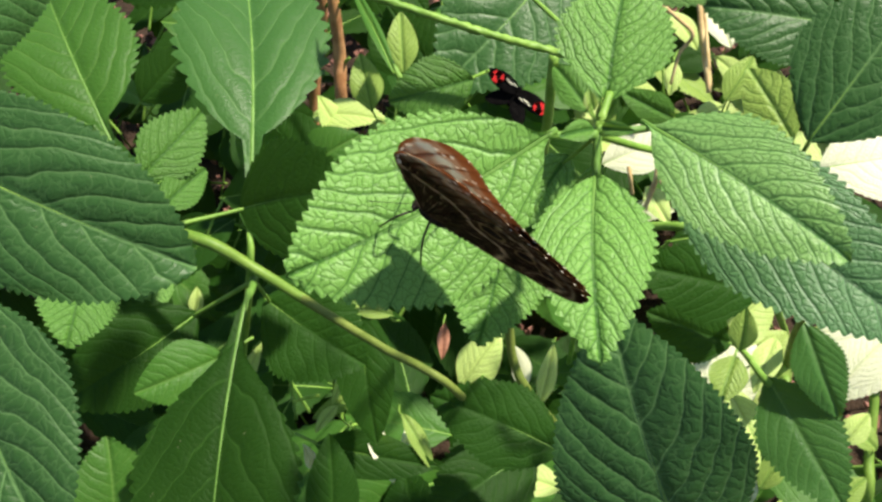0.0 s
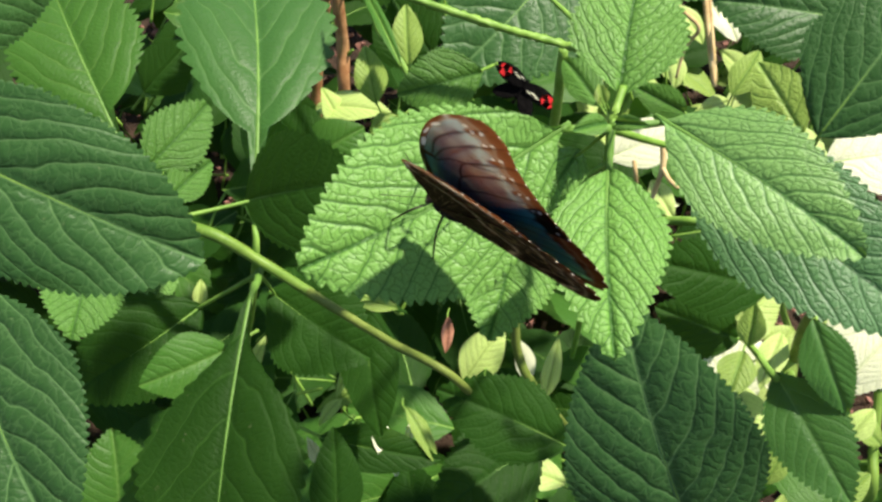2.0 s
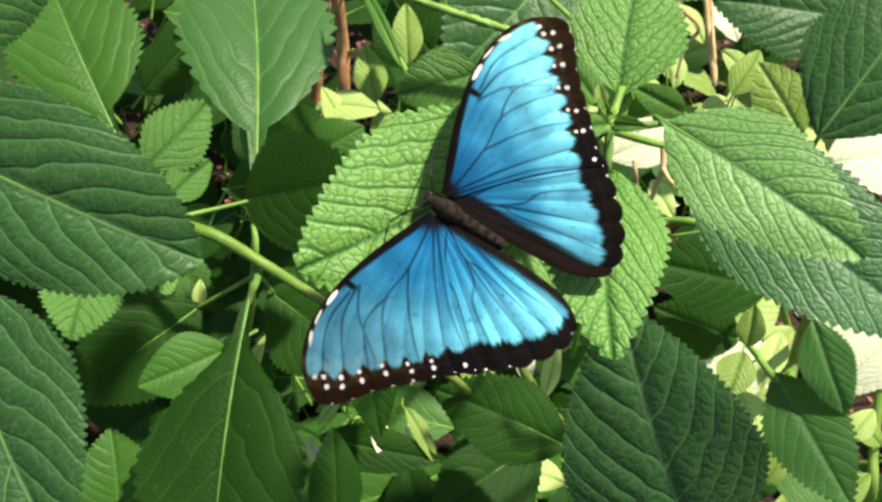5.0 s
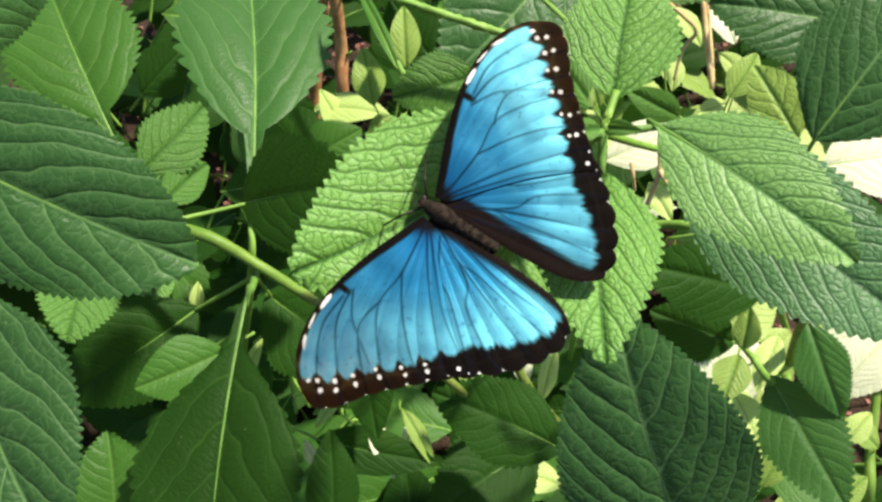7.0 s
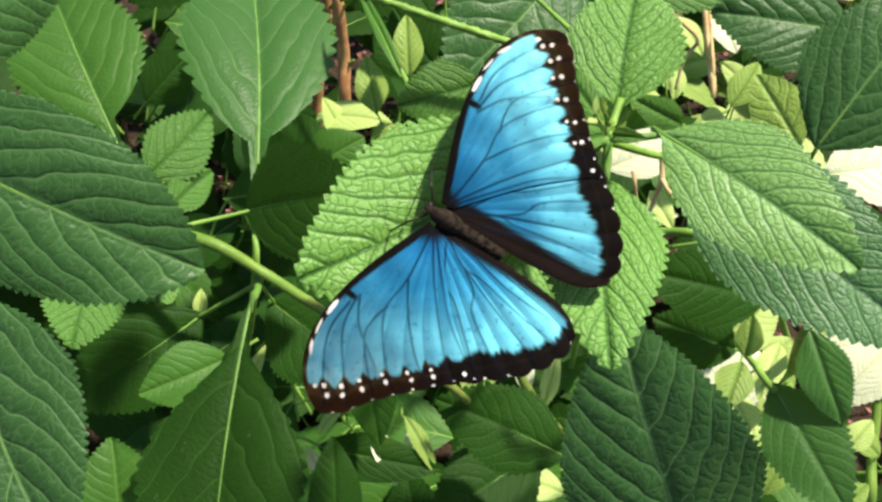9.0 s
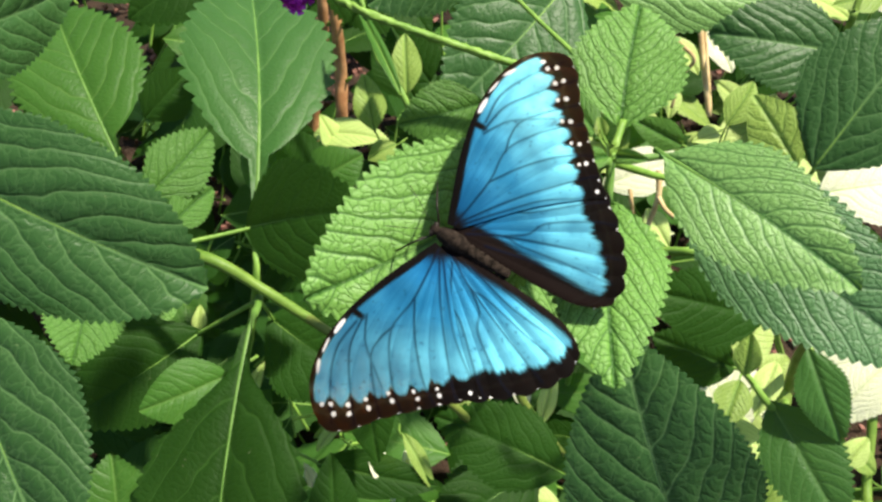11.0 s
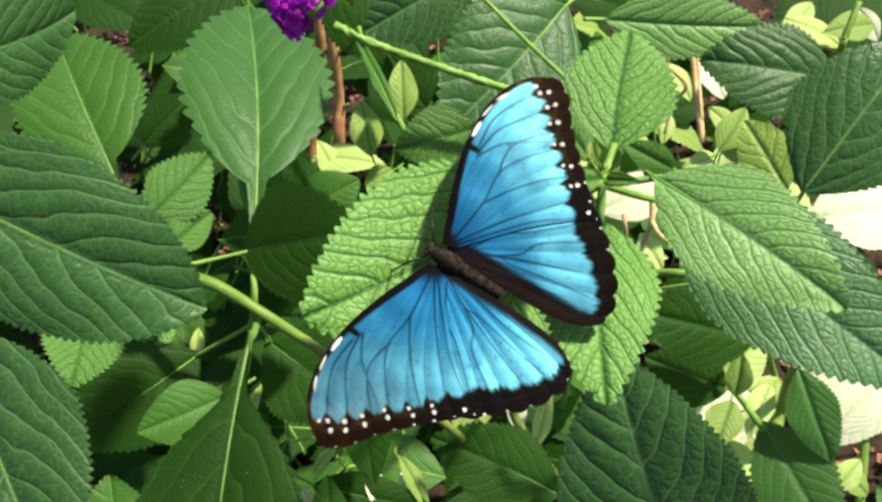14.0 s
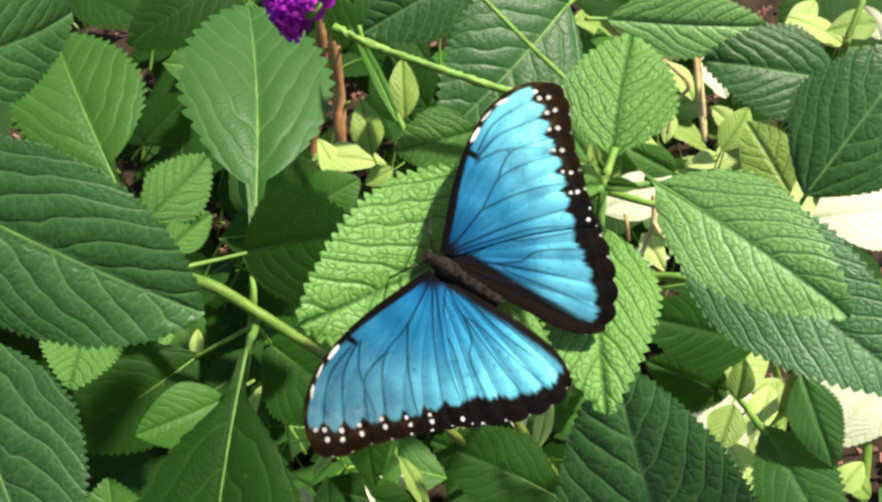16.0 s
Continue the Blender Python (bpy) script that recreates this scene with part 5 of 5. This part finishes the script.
    mesh.polygons.foreach_set("material_index", slot)
    mesh.polygons.foreach_set("use_smooth", [True] * len(faces))
    return mesh


def swell(stations, sides=14, uneven=0.06):
    """A rounded body along y: (y, radius, height of its axis) in millimetres."""
    bm = bmesh.new()
    rings = []
    for y, r, z in stations:
        ring = []
        for k in range(sides):
            a = 2 * math.pi * k / sides
            rr = r * (1 + uneven * noise.noise(Vector((k * 2.3, y * 0.9, 0))))
            ring.append(bm.verts.new((rr * math.cos(a) / 1000, y / 1000, (z + rr * math.sin(a)) / 1000)))
        rings.append(ring)
    for a, b in zip(rings, rings[1:]):
        for k in range(sides):
            bm.faces.new((a[k], b[k], b[(k + 1) % sides], a[(k + 1) % sides]))
    bm.faces.new(rings[0])
    bm.faces.new(rings[-1][::-1])
    return bm


BUTTERFLY = pose(-0.0007, 0.2085, 0.7046, 15.92, -30.73, 51.98) @ Matrix.Scale(1.03, 4)
butterfly = thing("butterfly", (0, 0, 0), "large blue butterfly with black white-spotted wing borders, sitting on a leaf", "butterfly")
butterfly.matrix_basis = BUTTERFLY
WINGS = {}


def build_butterfly():
    part("thorax", swell([(-8.5, 1.3, 1.2), (-7.6, 2.1, 1.4), (-5, 2.7, 1.6), (-2, 2.8, 1.6), (0.4, 2.4, 1.4), (1.8, 1.6, 1.0), (2.4, 0.9, 0.8)], 20, 0.12), FUR, butterfly)
    seg = [(-7.4, 1.3, 1.3)]
    for k in range(8):
        y = -8.0 - k * 1.75
        r = 2.1 - 0.05 * k
        seg += [(y, r * 0.80, 1.3), (y - 0.6, r, 1.3), (y - 1.3, r, 1.3)]
    seg += [(-22.2, 1.5, 1.2), (-22.7, 0.7, 1.1)]
    part("abdomen", swell(seg, 16, 0.05), FUR, butterfly, "dark ringed abdomen")
    part("head", swell([(1.6, 0.9, 0.8), (2.4, 1.4, 0.8), (3.4, 1.6, 0.7), (4.3, 1.2, 0.5), (4.8, 0.5, 0.3)], 14, 0.15), FUR, butterfly)
    for s in (1, -1):
        bm = bmesh.new()
        bmesh.ops.create_uvsphere(bm, u_segments=12, v_segments=8, radius=0.0009)
        bmesh.ops.translate(bm, verts=bm.verts, vec=(s * 0.0013, 0.0036, 0.0009))
        part("eye", bm, LIMB, butterfly)
        pts = [(s * 0.0006, 0.0042, 0.001), (s * 0.003, 0.0085, 0.0015), (s * 0.005, 0.0125, 0.001), (s * 0.007, 0.0165, 0.0)]
        part("antenna", tube(pts, 0.00007, 0.00012, sides=6, steps=5), LIMB, butterfly)
        for y0, dx, dy in ((0.003, 0.013, 0.009), (-0.002, 0.016, -0.004)):
            pts = [(s * 0.0015, y0, -0.002), (s * dx * 0.5, y0 + dy * 0.4, 0.001), (s * dx * 0.85, y0 + dy * 0.8, -0.008), (s * dx, y0 + dy, -0.013)]
            part("leg", tube(pts, 0.0004, 0.0002, sides=6, steps=5), LIMB, butterfly)
        for hind in (0, 1):
            wing = new("hindwing" if hind else "forewing", wing_mesh("wing", hind, s))
            wing.parent = butterfly
            tagged(wing, "blue above, brown with ringed spots below, black scalloped border")
            WINGS[hind, s] = wing


build_butterfly()


def small_wing(name, parent, at, turn, colours):
    """A narrow rounded wing with a coloured patch and a cream stripe, each a thin shell of its own."""
    def shell(scale_x, scale_y, dx, dy, thick):
        bm = bmesh.new()
        ring = []
        for k in range(20):
            a = 2 * math.pi * k / 20
            ring.append(bm.verts.new((dx + scale_x * math.cos(a) * (1 + 0.15 * math.cos(2 * a)), dy + scale_y * math.sin(a), 0.0006 * math.cos(2 * a))))
        bmesh.ops.solidify(bm, geom=[bm.faces.new(ring)], thickness=thick)
        bmesh.ops.translate(bm, verts=bm.verts, vec=(0, 0, thick / 2))
        return bm
    wing = part(name, shell(0.012, 0.0055, 0.011, 0, 0.0003), colours[0], parent)
    wing.matrix_basis = Matrix.Translation(at) @ turn
    for ob in (wing, *wing.children):
        ob.data.polygons.foreach_set("use_smooth", [False] * len(ob.data.polygons))
    if name == "forewing":
        part("patch", shell(0.0042, 0.0042, 0.0165, 0, 0.0008), colours[1], wing, "bright red patch")
    if name == "forewing":
        part("stripe", shell(0.0045, 0.0011, 0.0065, -0.0022, 0.0008), colours[2], wing, "cream stripe")
    return wing


def small_butterfly():
    black = plain_material("black_scales", (0.003, 0.003, 0.003), (0.008, 0.007, 0.007), 300, 1.0, 0.1, 0.0002, gloss=0.03)
    red = plain_material("red_scales", (0.55, 0.01, 0.015), (0.75, 0.03, 0.03), 300, 0.6, 0.2, 0.0003)
    cream = plain_material("cream_scales", (0.65, 0.62, 0.45), (0.8, 0.78, 0.6), 300, 0.6, 0.2, 0.0003)
    fly = thing("small_butterfly", (0, 0, 0), "small black butterfly with red patches and cream stripes", "butterfly")
    fly.matrix_basis = pose(0.0416, 0.3976, 0.5516, 38.14, 21.52, -31.22) @ Matrix.Scale(0.8, 4)
    part("body", swell([(-9, 0.4, 0), (-7, 0.9, 0), (-2, 1.0, 0), (0, 1.5, 0), (3, 1.4, 0), (5, 1.0, 0), (6, 0.4, 0)], 10), black, fly)
    for s in (1, -1):
        flip = Matrix.Rotation(math.pi if s < 0 else 0.0, 4, "Z")
        small_wing("forewing", fly, (s * 0.001, 0.002, 0.0012), flip @ Matrix.Rotation(radians(14 * s - 12), 4, "Y"), (black, red, cream))
        small_wing("hindwing", fly, (s * 0.001, -0.003, -0.0006), flip @ pose(0, 0, 0, 0, -10, -38 * s), (black, red, cream)).scale = (0.7, 0.9, 1)
        part("antenna", tube([(s * 0.0004, 0.0055, 0.0004), (s * 0.003, 0.011, 0.001), (s * 0.005, 0.015, 0.001)], 0.0001, 0.00014, sides=5, steps=4), black, fly)


small_butterfly()


# ---- what moves ----
# seconds, lift of the right and left wings over the flat, in degrees, and how far the forewings are drawn forward
BEATS = [(0.0, 79, 102, -6), (1.0, 78, 101, -6), (1.5, 76, 100, -6), (2.0, 74, 97, -6), (2.3, 71, 93, -6), (2.4, 68, 91, -6), (2.5, 64, 88, -6), (2.6, 57, 83, -6),
         (2.7, 45, 71, -5), (2.8, 30, 60, -4), (2.9, 9, 42, -3), (3.0, 0, 23, -2), (3.1, -5, 13, -2), (3.2, -6, 10, -2), (3.5, -6, 9, -2), (8.0, -6, 9, -2), (16.0, -6, 9, -2)]


def motions():
    for (hind, s), wing in WINGS.items():
        rows = []
        for t, right, left, sweep in BEATS:
            lift = right if s > 0 else left
            at = Matrix.Translation((s * 0.0012, 0.001, 0.0022 - 0.0003 * hind))
            turn = Matrix.Rotation(radians(-s * lift), 4, "Y") @ Matrix.Rotation(radians(s * sweep * (0 if hind else 1)), 4, "Z")
            rows.append((t, at @ turn))
        walk(wing, rows)


motions()
